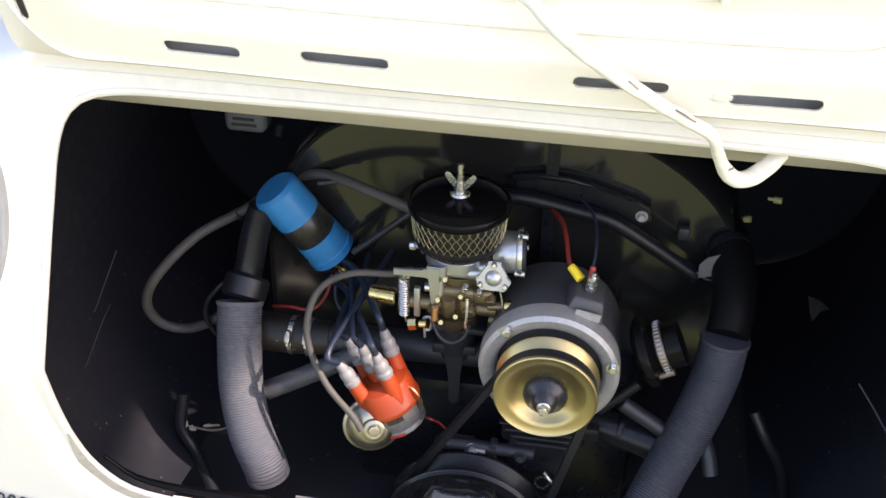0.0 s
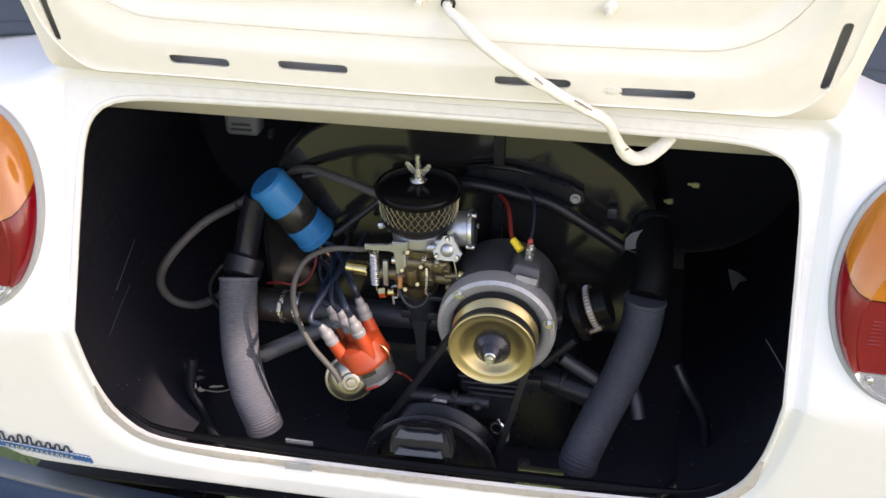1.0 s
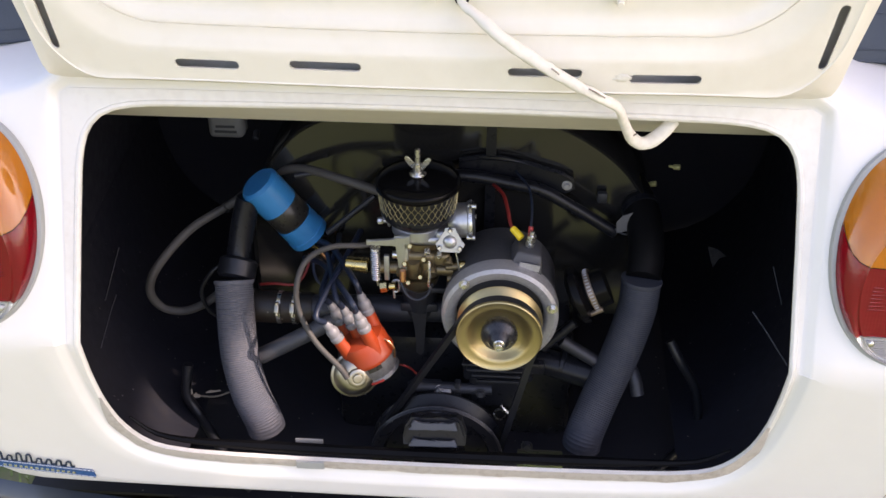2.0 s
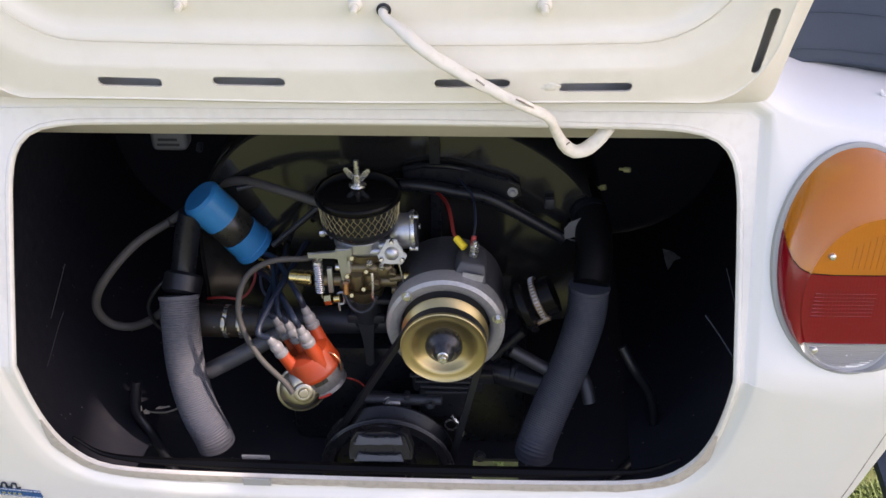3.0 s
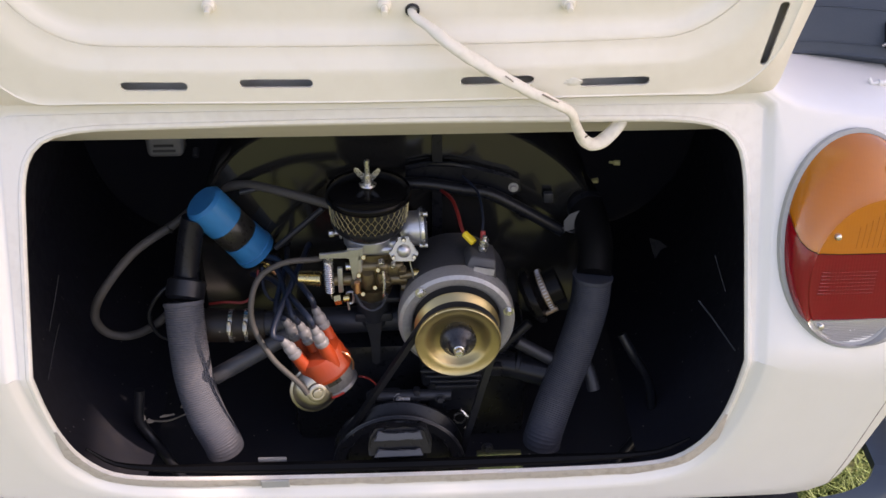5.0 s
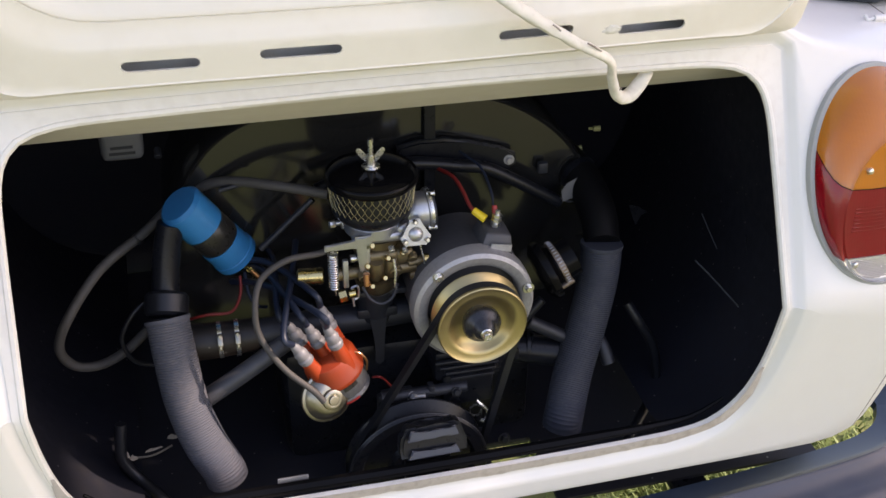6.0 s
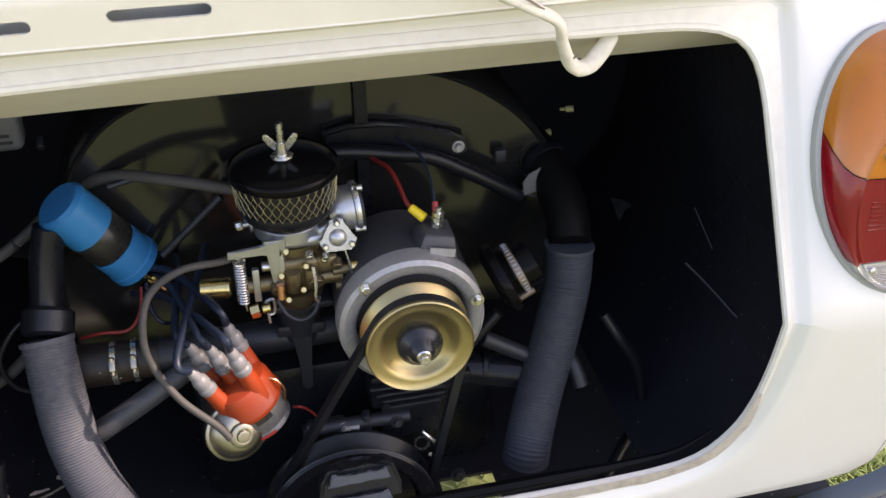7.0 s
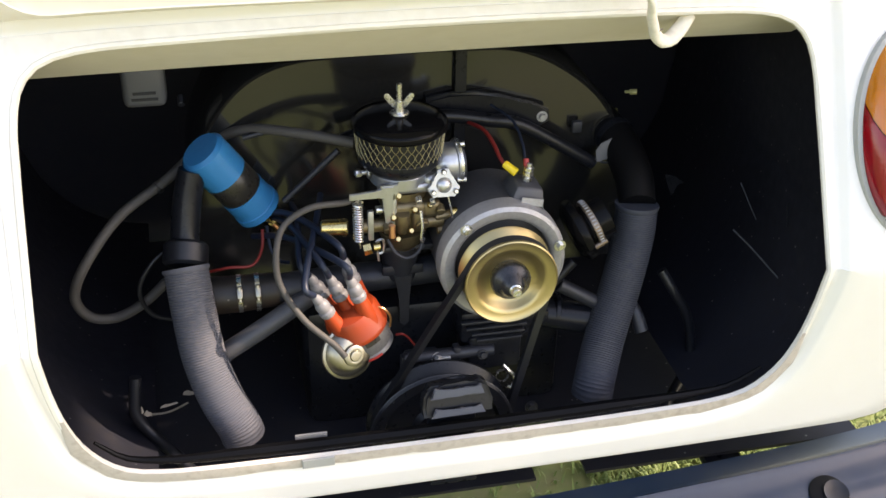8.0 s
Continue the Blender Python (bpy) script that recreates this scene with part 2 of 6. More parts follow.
def tube(bm, pts, r, segs=10, n=8, ribs=0.0, pitch=0.004, flat=1.0):
    """A pipe along a smooth path. r: a radius or one for each point; ribs: height of the rings on it."""
    path = smooth_path(pts, n)
    if ribs:
        fine, acc = [path[0]], 0.0
        step = pitch / 4
        for a, b in zip(path, path[1:]):
            seg = (b - a).length
            d = step - acc
            while d <= seg:
                fine.append(a.lerp(b, d / seg))
                d += step
            acc = seg - (d - step)
        path = fine
    rings = []
    u = None
    for i, q in enumerate(path):
        t = (path[min(i + 1, len(path) - 1)] - path[max(i - 1, 0)]).normalized()
        if u is None:
            u = axes(t)[0]
        u = (u - t * u.dot(t)).normalized()
        v = t.cross(u)
        rr = r if isinstance(r, (int, float)) else np.interp(i / (len(path) - 1) * (len(pts) - 1), range(len(pts)), r)
        if ribs:
            rr += ribs * (0.5, 1.0, 0.5, 0.0)[i % 4]
        rings.append([bm.verts.new(q + (u * math.cos(2 * math.pi * k / segs) + v * flat * math.sin(2 * math.pi * k / segs)) * rr) for k in range(segs)])
    for a, b in zip(rings, rings[1:]):
        for k in range(segs):
            j = (k + 1) % segs
            bm.faces.new((a[k], a[j], b[j], b[k]))
    bm.faces.new(rings[0][::-1])
    bm.faces.new(rings[-1])
    return bm


def box(bm, centre, size, turn=(0, 0, 0), bevel=0.0, segs=2, taper=1.0):
    """A block with rounded edges; turn in degrees; taper narrows its top."""
    m = pose(*centre, *turn)
    sx, sy, sz = [s / 2 for s in size]
    vs = []
    for z in (-1, 1):
        k = taper if z > 0 else 1.0
        for x, y in ((-1, -1), (1, -1), (1, 1), (-1, 1)):
            vs.append(bm.verts.new(m @ Vector((x * sx * k, y * sy * k, z * sz))))
    fs = [(3, 2, 1, 0), (4, 5, 6, 7), (0, 1, 5, 4), (1, 2, 6, 5), (2, 3, 7, 6), (3, 0, 4, 7)]
    faces = [bm.faces.new([vs[i] for i in f]) for f in fs]
    if bevel:
        edges = {e for f in faces for e in f.edges}
        bmesh.ops.bevel(bm, geom=list(edges), offset=bevel, segments=segs, affect="EDGES", profile=0.5)
    return bm


def prism(bm, outline, origin, ex, ey, depth, bevel=0.0):
    """An outline in the plane of ex and ey, given thickness along ex x ey."""
    o, ex, ey = Vector(origin), Vector(ex).normalized(), Vector(ey).normalized()
    w = ex.cross(ey).normalized()
    lo = [bm.verts.new(o + ex * x + ey * y) for x, y in outline]
    hi = [bm.verts.new(o + ex * x + ey * y + w * depth) for x, y in outline]
    faces = [bm.faces.new(lo[::-1]), bm.faces.new(hi)]
    n = len(lo)
    for k in range(n):
        j = (k + 1) % n
        faces.append(bm.faces.new((lo[k], lo[j], hi[j], hi[k])))
    if bevel:
        edges = {e for f in faces[:2] for e in f.edges}
        bmesh.ops.bevel(bm, geom=list(edges), offset=bevel, segments=2, affect="EDGES")
    return bm


def bolt(bm, place, axis, r, h, washer=True):
    """A hexagon head on a washer."""
    w = Vector(axis).normalized()
    if washer:
        lathe(bm, [(0, 0), (r * 1.5, 0), (r * 1.5, r * 0.25), (0, r * 0.25)], place, w, 16)
    lathe(bm, [(0, 0), (r, 0), (r, h * 0.8), (r * 0.8, h), (0, h)], Vector(place) + w * r * 0.25, w, 6)
    return bm


def round_outline(pts, times=2):
    """Chaikin's corner cutting of a closed outline."""
    for _ in range(times):
        out = []
        for k, p in enumerate(pts):
            q = pts[(k + 1) % len(pts)]
            out += [(p[0] * 0.75 + q[0] * 0.25, p[1] * 0.75 + q[1] * 0.25), (p[0] * 0.25 + q[0] * 0.75, p[1] * 0.25 + q[1] * 0.75)]
        pts = out
    return pts


def offset(pts, d):
    """Moves a closed outline outwards (anticlockwise outlines; minus: inwards)."""
    out = []
    n = len(pts)
    for k in range(n):
        a, b = Vector(pts[k - 1]), Vector(pts[(k + 1) % n])
        t = (b - a).normalized()
        out.append((pts[k][0] + t.y * d, pts[k][1] - t.x * d))
    return out


def slot_outline(x, y, w, h, n=6):
    """A stadium; the longer side gives its direction."""
    out = []
    if w >= h:
        r, e = h / 2, w / 2 - h / 2
        for k in range(n + 1):
            a = -math.pi / 2 + math.pi * k / n
            out.append((x + e + r * math.cos(a), y + r * math.sin(a)))
        for k in range(n + 1):
            a = math.pi / 2 + math.pi * k / n
            out.append((x - e + r * math.cos(a), y + r * math.sin(a)))
    else:
        out = [(x - (b - y), y + (a - x)) for a, b in slot_outline(x, y, h, w, n)]
    return out


# ---- the rear panel's own plane: x across, s down it from the lid's hinge ----
HINGE = Vector((0, 0, 0.98))
SLOPE = radians(26.96)
DOWN = Vector((0, -math.sin(SLOPE), -math.cos(SLOPE)))
OUT = Vector((0, -math.cos(SLOPE), math.sin(SLOPE)))


FOLD = 0.263
LEAN_LOW = radians(5)
DOWN_LOW = Vector((0, math.sin(LEAN_LOW), -math.cos(LEAN_LOW)))
OUT_LOW = Vector((0, -math.cos(LEAN_LOW), -math.sin(LEAN_LOW)))


def crown(x, s):
    """The panel bulges a little above the opening."""
    return 0.033 * max(0.0, 1 - (x / 0.39) ** 2) * min(1.0, max(0.0, 1 - s / 0.10))


def on_panel(x, s, out=0.0):
    """The panel slopes out as far as the fold, then drops almost plumb."""
    out += crown(x, s)
    if abs(s - FOLD) < 0.009:
        return HINGE + Vector((x, 0, 0)) + DOWN * FOLD + (OUT + OUT_LOW).normalized() * out
    if s > FOLD:
        return HINGE + Vector((x, 0, 0)) + DOWN * FOLD + DOWN_LOW * (s - FOLD) + OUT_LOW * out
    return HINGE + Vector((x, 0, 0)) + DOWN * s + OUT * out


def on_flat(x, s, out=0.0):
    """The sloping upper panel's plane, carried on past the fold."""
    return HINGE + Vector((x, 0, 0)) + DOWN * s + OUT * out


def mirrored(half):
    """A closed outline from its right half, top to bottom."""
    return half + [(-x, s) for x, s in half[::-1] if x > 1e-6]


def resample(pts, centre, count):
    """Points of a star-shaped outline at even angles round a centre."""
    cx, cy = centre
    out = []
    for k in range(count):
        a = 2 * math.pi * k / count
        dx, dy = math.cos(a), math.sin(a)
        best = 0.0
        for i, p in enumerate(pts):
            q = pts[(i + 1) % len(pts)]
            ex, ey = q[0] - p[0], q[1] - p[1]
            det = dx * -ey + dy * ex
            if abs(det) < 1e-12:
                continue
            rx, ry = p[0] - cx, p[1] - cy
            t = (rx * -ey + ry * ex) / det
            f = (dx * ry - dy * rx) / det
            if t > 0 and -1e-9 <= f <= 1 + 1e-9:
                best = max(best, t)
        out.append((cx + dx * best, cy + dy * best))
    return out


def bridge(bm, a, b):
    n = len(a)
    for k in range(n):
        j = (k + 1) % n
        bm.faces.new((a[k], a[j], b[j], b[k]))


OPENING = mirrored([(0, 0.004), (0.27, 0.006), (0.315, 0.008), (0.343, 0.015), (0.360, 0.029), (0.368, 0.05), (0.3715, 0.09), (0.374, 0.256), (0.374, 0.267), (0.3705, 0.313), (0.363, 0.355), (0.349, 0.389), (0.326, 0.415), (0.292, 0.427), (0.2, 0.431), (0, 0.433)])
BODY = mirrored([(0, -0.028), (0.390, -0.028), (0.408, -0.010), (0.44, 0.002), (0.49, 0.009), (0.587, 0.020), (0.589, 0.12), (0.584, 0.20), (0.568, 0.263), (0.532, 0.395), (0.515, 0.452), (0.49, 0.472), (0.44, 0.478), (0, 0.481)])
# the sunken seat of the lid: straight down from the lid's corners to the fold, then close round the opening
SEAT = mirrored([(0, -0.016), (0.385, -0.016), (0.397, -0.012), (0.3975, 0.0), (0.3955, 0.10), (0.3925, 0.256), (0.3915, 0.268), (0.386, 0.312), (0.376, 0.364), (0.355, 0.410), (0.314, 0.441), (0.2, 0.450), (0, 0.453)])
CENTRE = (0.0, 0.19)
N = 192
ring_open = resample(round_outline(OPENING, 1), CENTRE, N)
# the opening reaches a little further on the filler side
ring_open = [(x + 0.0035 * max(0.0, min(1.0, (x - 0.25) / 0.1)), s) for x, s in ring_open]
ring_seat = resample(round_outline(SEAT, 1), CENTRE, N)
ring_body = resample(round_outline(BODY, 2), CENTRE, N)


def push(ring, d):
    """An outline moved outwards from the centre by about d."""
    out = []
    n = len(ring)
    for k, (x, s) in enumerate(ring):
        a, b = ring[k - 1], ring[(k + 1) % n]
        tx, ty = b[0] - a[0], b[1] - a[1]
        ln = math.hypot(tx, ty) or 1
        out.append((x + ty / ln * d, s - tx / ln * d))
    return out


# ---- ground ----
def build_ground():
    bm = bmesh.new()
    bmesh.ops.create_grid(bm, x_segments=60, y_segments=60, size=400)
    for v in bm.verts:
        v.co = Vector((v.co.x, v.co.y, 0)) * (0.05 + 0.95 * (max(abs(v.co.x), abs(v.co.y)) / 400) ** 2)
        d = v.co.length
        v.co.z = 0.012 * noise.noise(v.co * 2.2) if d < 20 else 0.0
    single("ground", bm, M_SOIL, "lawn soil with worn patches under the parked car", "ground", kind="structure")


def build_grass():
    rng = np.random.default_rng(7)
    verts, faces = [], []

    def blade(x, y, h, lean, az, w):
        c, s = math.cos(az), math.sin(az)
        k = len(verts)
        bend = lean * h
        verts.extend([(x - s * w, y + c * w, 0), (x + s * w, y - c * w, 0), (x + c * bend * 0.35 + s * w * 0.8, y + s * bend * 0.35 - c * w * 0.8, h * 0.6), (x + c * bend * 0.35 - s * w * 0.8, y + s * bend * 0.35 + c * w * 0.8, h * 0.6), (x + c * bend, y + s * bend, h)])
        faces.extend([(k, k + 1, k + 2, k + 3), (k + 3, k + 2, k + 4)])

    for i in range(190000):
        if i % 3:
            x, y = rng.normal(0.95, 0.55), rng.normal(0.7, 0.8)
        else:
            x, y = rng.normal(0.7, 1.6), rng.normal(1.2, 1.6)
        bare = noise.noise(Vector((x * 1.6, y * 1.6, 3.0)))
        if bare > 0.12 and rng.random() < 0.85:
            continue
        blade(x, y, rng.uniform(0.010, 0.034) * (1.2 - max(0, bare)), rng.uniform(0.4, 1.5), rng.uniform(0, 6.283), rng.uniform(0.0012, 0.0028))
    me = bpy.data.meshes.new("grass")
    me.from_pydata(verts, [], faces)
    me.materials.append(M_GRASS)
    tagged(new("grass", me), "short sunlit green lawn grass with dry patches", "grass", kind="stuff")


build_ground()
build_grass()



# ---- unseen tree, added to shade the car's rear; one gap lets a sunbeam into the bay ----
def build_shade_tree():
    tree = thing("tree", (4.9, -1.6, 0), "unseen leafy tree added to shade the parked car", "tree")
    mid = Vector((0.0, -0.05, 0.98)) + SUN_TO * 5.0
    fork = mid + Vector((0.45, -0.45, -0.15))
    bm = bmesh.new()
    tube(bm, [(4.9, -1.6, -0.05), (4.88, -1.56, 1.2), (4.78, -1.4, 2.4), (4.62, -1.05, 3.3), fork], [0.17, 0.14, 0.11, 0.08, 0.05], 14, 6)
    part("trunk", bm, M_BARK, tree)
    rng = np.random.default_rng(21)
    for away in ((0.7, -0.2, -0.5), (0.75, 0.25, -0.4), (0.5, -0.4, 0.5), (0.2, -0.45, 0.7), (-0.3, -0.55, 0.35), (-0.6, -0.45, 0.1)):
        bm = bmesh.new()
        end = mid + Vector(away)
        tube(bm, [fork, fork.lerp(end, 0.5) + Vector((0, 0, 0.06)), end], [0.035, 0.022, 0.01], 8, 5)
        part("limb", bm, M_BARK, tree)
    u = SUN_TO.cross(Vector((0, 1, 0))).normalized()
    v = SUN_TO.cross(u).normalized()
    beam = Vector((-0.232, -0.030, 0.606))
    verts, faces = [], []
    while len(faces) < 13000:
        p = rng.normal(size=3)
        p = p / np.linalg.norm(p) * rng.random() ** 0.4
        q = mid + u * float(p[0]) * 1.15 + v * float(p[1]) * 0.75 + SUN_TO * float(p[2]) * 0.8
        w = q - beam
        # leaves left out here so the added crown passes the beam
        if -0.080 < w.dot(u) < 0.062 and -0.095 < w.dot(v) < 0.090:
            continue
        n = Vector(rng.normal(size=3)).normalized()
        a, c, _ = axes(n)
        h, g = rng.uniform(0.03, 0.055), rng.uniform(0.018, 0.03)
        k = len(verts)
        verts.extend([q - a * h, q + c * g, q + a * h, q - c * g])
        faces.append((k, k + 1, k + 2, k + 3))
    me = bpy.data.meshes.new("crown")
    me.from_pydata(verts, [], faces)
    me.materials.append(M_TREE)
    crown = new("crown", me)
    crown.parent = tree
    crown.matrix_parent_inverse = Matrix.Translation(-Vector(tree.location))


# ---- the car's rear body ----
def build_body():
    car = thing("car_body", (0, 0.6, 0.0), "white car rear with an open engine bay, parked on grass", "car")

    bm = bmesh.new()
    loops = []
    edge = push(ring_seat, 0.007)
    for ring, out in ((ring_open, -0.0045), (ring_open, -0.002), (push(ring_open, 0.003), 0.0), (push(ring_open, 0.006), -0.001), (push(ring_seat, -0.005), -0.001), (push(ring_seat, -0.001), 0.001), (push(ring_seat, 0.003), 0.006), (edge, 0.008)):
        loops.append([bm.verts.new(on_panel(x, s, out)) for x, s in ring])
    for f in (0.15, 0.3, 0.45, 0.6, 0.8, 1.0):
        flat = [(e[0] + (b[0] - e[0]) * f, e[1] + (b[1] - e[1]) * f) for e, b in zip(edge, ring_body)]
        loops.append([bm.verts.new(on_panel(x, s, 0.008)) for x, s in flat])
    # round the corners into the wings and the deck; the wings swell most beside the lamps
    for d, wide, out, fwd in ((0.008, 0.010, 0.006, 0.0), (0.017, 0.022, 0.0, 0.006), (0.024, 0.034, 0.0, 0.02), (0.028, 0.052, 0.0, 0.05), (0.034, 0.070, 0.0, 0.13), (0.04, 0.084, 0.0, 0.5), (0.04, 0.084, 0.0, 2.2)):
        grown = []
        for p, q in zip(push(ring_body, 1.0), ring_body):
            side = abs(p[0] - q[0])
            high = max(0.0, min(1.0, (0.30 - q[1]) / 0.18))
            tame = max(0.4, min(1.0, (0.40 - q[1]) / 0.2))
            k = (d + (wide - d) * side * high) * tame * (0.5 if p[1] < q[1] and side < 0.6 else 1.0)
            x, s = q[0] + (p[0] - q[0]) * k, q[1] + (p[1] - q[1]) * k
            grown.append((x, min(s, q[1] + 0.004) if q[1] > 0.46 else s))
        loops.append([bm.verts.new(on_panel(x, s, out) + Vector((0, fwd, 0))) for x, s in grown])
    for a, b in zip(loops, loops[1:]):
        bridge(bm, a, b)

    def over_deck(x):
        """Where the joint at x runs on over the rounded edge of the deck."""
        out = []
        for ring in loops[-8:-2]:
            for k, v in enumerate(ring):
                a, b = ring[k - 1].co, v.co
                if a.z > 0.88 and b.z > 0.88 and (a.x - x) * (b.x - x) <= 0 and a.x != b.x:
                    out.append(a.lerp(b, (x - a.x) / (b.x - a.x)) + Vector((0, -0.0002, 0.0)))
                    break
        return out

    deck_runs = [over_deck(sx * x) for sx in (-1, 1) for x in (0.560, 0.583)]
    gone = [f for f in bm.faces if f.calc_center_median().z < 0.60 and abs(f.calc_center_median().x) < 0.43 and f.calc_center_median().y > -0.06]
    bmesh.ops.delete(bm, geom=gone, context="FACES")
    part("body_shell", bm, M_PAINT, car)

    # the seat round the opening, dull cream paint with a dirty edge
    bm = bmesh.new()
    loops = []
    for ring, out in ((push(ring_open, -0.0012), -0.0035), (push(ring_open, -0.0012), 0.0), (push(ring_open, 0.001), 0.0022), (push(ring_open, 0.004), 0.002), (push(ring_open, 0.0055), 0.0004), (push(ring_seat, -0.0065), 0.0004), (push(ring_seat, -0.0055), -0.0025)):
        loops.append([bm.verts.new(on_panel(x, s, out)) for x, s in ring])
    for a, b in zip(loops, loops[1:]):
        bridge(bm, a, b)
    part("opening_flange", bm, M_FLANGE, car, "cream painted flange with grime along its lower lip")
    bm = bmesh.new()
    low = [k for k, p in enumerate(ring_open) if p[1] > 0.33]
    gap = next((i for i in range(1, len(low)) if low[i] - low[i - 1] > 1), 0)
    low = low[gap:] + low[:gap]
    near, wide = push(ring_open, -0.0018), push(ring_open, 1.0)
    prev = None
    for k in low:
        q, p = Vector(ring_open[k]), Vector(wide[k])
        away = (p - q).normalized()
        fade = max(0.25, min(1.0, (q.y - 0.33) / 0.05))
        reach = (0.0115 + 0.0022 * noise.noise(Vector((q.x * 35, q.y * 35, 2))) + 0.0012 * noise.noise(Vector((q.x * 140, q.y * 140, 5)))) * fade
        pair = [bm.verts.new(on_panel(*near[k], 0.0030)), bm.verts.new(on_panel(*(q + away * (reach * 0.45)), 0.0032)), bm.verts.new(on_panel(*(q + away * reach), 0.0014))]
        if prev:
            for j in range(2):
                bm.faces.new((prev[j], pair[j], pair[j + 1], prev[j + 1]))
        prev = pair
    part("seal_strip", bm, M_GRIME, car, "grimy strip of old sealant")
    # joints where the rear panel meets the wings
    for sx in (-1, 1):
        for pts in ([(0.583, 0.045), (0.5865, 0.08), (0.587, 0.13), (0.583, 0.195), (0.570, 0.245), (0.562, 0.262)], [(0.560, 0.018), (0.560, 0.05), (0.559, 0.078)], [(0.552, 0.275), (0.535, 0.35), (0.519, 0.42), (0.508, 0.458)]):
            bm = bmesh.new()
            tube(bm, [on_panel(sx * x, s, 0.0077) for x, s in pts], 0.0008, 6, 4)
            part("panel_joint", bm, M_SEAM, car, "grimy joint in the white panel")
    for run in deck_runs:
        if len(run) > 2:
            bm = bmesh.new()
            tube(bm, run, 0.0008, 6, 4)
            part("panel_joint", bm, M_SEAM, car, "grimy joint in the white panel")
    # rubber roll inside the lower lip
    bm = bmesh.new()
    run = sorted([p for p in push(ring_open, -0.003) if p[1] > 0.385])[::3]
    thick = [0.0068 * min(1.0, 0.25 + 0.2 * min(k, len(run) - 1 - k)) for k in range(len(run))]
    tube(bm, [on_panel(x, s - 0.002, -0.012) for x, s in run], thick, 8, 3)
    part("lower_seal", bm, M_FILTER, car, "black rubber seal")
    # rear wheels, out of sight under the body
    for sx in (-1, 1):
        bm = bmesh.new()
        lathe(bm, [(0.19, -0.07), (0.27, -0.085), (0.315, -0.07), (0.325, 0.0), (0.315, 0.07), (0.27, 0.085), (0.19, 0.07)], (sx * 0.50, 1.05, 0.32), (1, 0, 0), 48, True)
        tyre = part("tyre", bm, M_RUBBER, car, "black rubber tyre")
        bm = bmesh.new()
        lathe(bm, [(0, 0.02), (0.10, 0.03), (0.18, 0.06), (0.20, 0.075), (0.20, -0.075), (0.1, -0.03), (0, -0.03)], (sx * 0.50, 1.05, 0.32), (sx, 0, 0), 40)
        part("rim", bm, M_STEEL, tyre, "steel rim")
    return car


build_shade_tree()
CAR = build_body()


def build_bay():
    """Black walls flare away from the opening to a box closed at the front; the roof is a cream shelf first."""
    bm = bmesh.new()
    loops = []
    for d, out in ((-0.0008, -0.0035), (0.03, -0.014), (0.062, -0.09)):
        loops.append([bm.verts.new(on_panel(x, s, out)) for x, s in push(ring_open, d)])
    far = []
    for x, s in push(ring_open, 0.085):
        p = on_panel(x, s, -0.12)
        far.append(bm.verts.new(Vector((p.x * 1.05, 0.52, p.z * 0.96 + 0.02))))
    loops.append(far)
    for a, b in zip(loops, loops[1:]):
        bridge(bm, a, b)
    gone = [f for f in bm.faces if f.calc_center_median().z < 0.58 and abs(f.calc_center_median().x) < 0.3]
    bmesh.ops.delete(bm, geom=gone, context="FACES")
    part("engine_bay", bm, M_BAY, CAR, "black painted bay walls with dust and scratches")
    bm = bmesh.new()
    prev = None
    for depth in (0.005, 0.03, 0.065, 0.098):
        row = [bm.verts.new(on_panel(x, 0.005 + 0.13 * depth, -depth)) for x in np.linspace(-0.405, 0.405, 48)]
        if prev:
            for k in range(47):
                bm.faces.new((prev[k], prev[k + 1], row[k + 1], row[k]))
        prev = row
    part("bay_roof", bm, M_CREAM, CAR, "cream painted underside of the deck")
    # black bulkhead that closes the bay in front
    bm = bmesh.new()
    box(bm, (0, 0.535, 0.70), (1.12, 0.02, 0.60), (0, 0, 0), 0.004)
    part("bulkhead", bm, M_BAY, CAR)


build_bay()


# ---- the lid, propped open above the bay ----
LEAN_LID = radians(5)
LID_UP = Vector((0, -math.sin(LEAN_LID), math.cos(LEAN_LID)))
LID_IN = Vector((0, -math.cos(LEAN_LID), -math.sin(LEAN_LID)))


def on_lid(x, r, out=0.0):
    """The lid widens upwards, bulges in the middle, and its lower corners droop to the hinge line."""
    drop = 0.018 * min(1.0, abs(x) / 0.392) ** 4 * max(0.0, 1 - r / 0.08)
    mid = max(0.0, 1 - (x / 0.40) ** 2)
    flare = math.copysign(max(0.0, abs(x) - 0.365) * 2.6 * max(0.0, r - 0.02), x)
    return HINGE + Vector((x * (1 + 0.40 * (r - 0.03)) + flare, 0, 0)) + LID_UP * (r - drop + 0.0075 + 0.0085 * mid) + LID_IN * (0.017 + 0.033 * mid + out)


def rounded_rect(x0, y0, x1, y1, rad, n=8, mx=24, my=10):
    """Corners of n steps, sides of mx and my steps: rings of one count, whatever their size."""
    out = []
    for cx, cy, a0, m, to in ((x1 - rad, y0 + rad, -90, my, (x1, y1 - rad)), (x1 - rad, y1 - rad, 0, mx, (x0 + rad, y1)), (x0 + rad, y1 - rad, 90, my, (x0, y0 + rad)), (x0 + rad, y0 + rad, 180, mx, (x1 - rad, y0))):
        for k in range(n + 1):
            a = radians(a0 + 90 * k / n)
            out.append((cx + rad * math.cos(a), cy + rad * math.sin(a)))
        px, py = out[-1]
        for k in range(1, m):
            out.append((px + (to[0] - px) * k / m, py + (to[1] - py) * k / m))
    return out


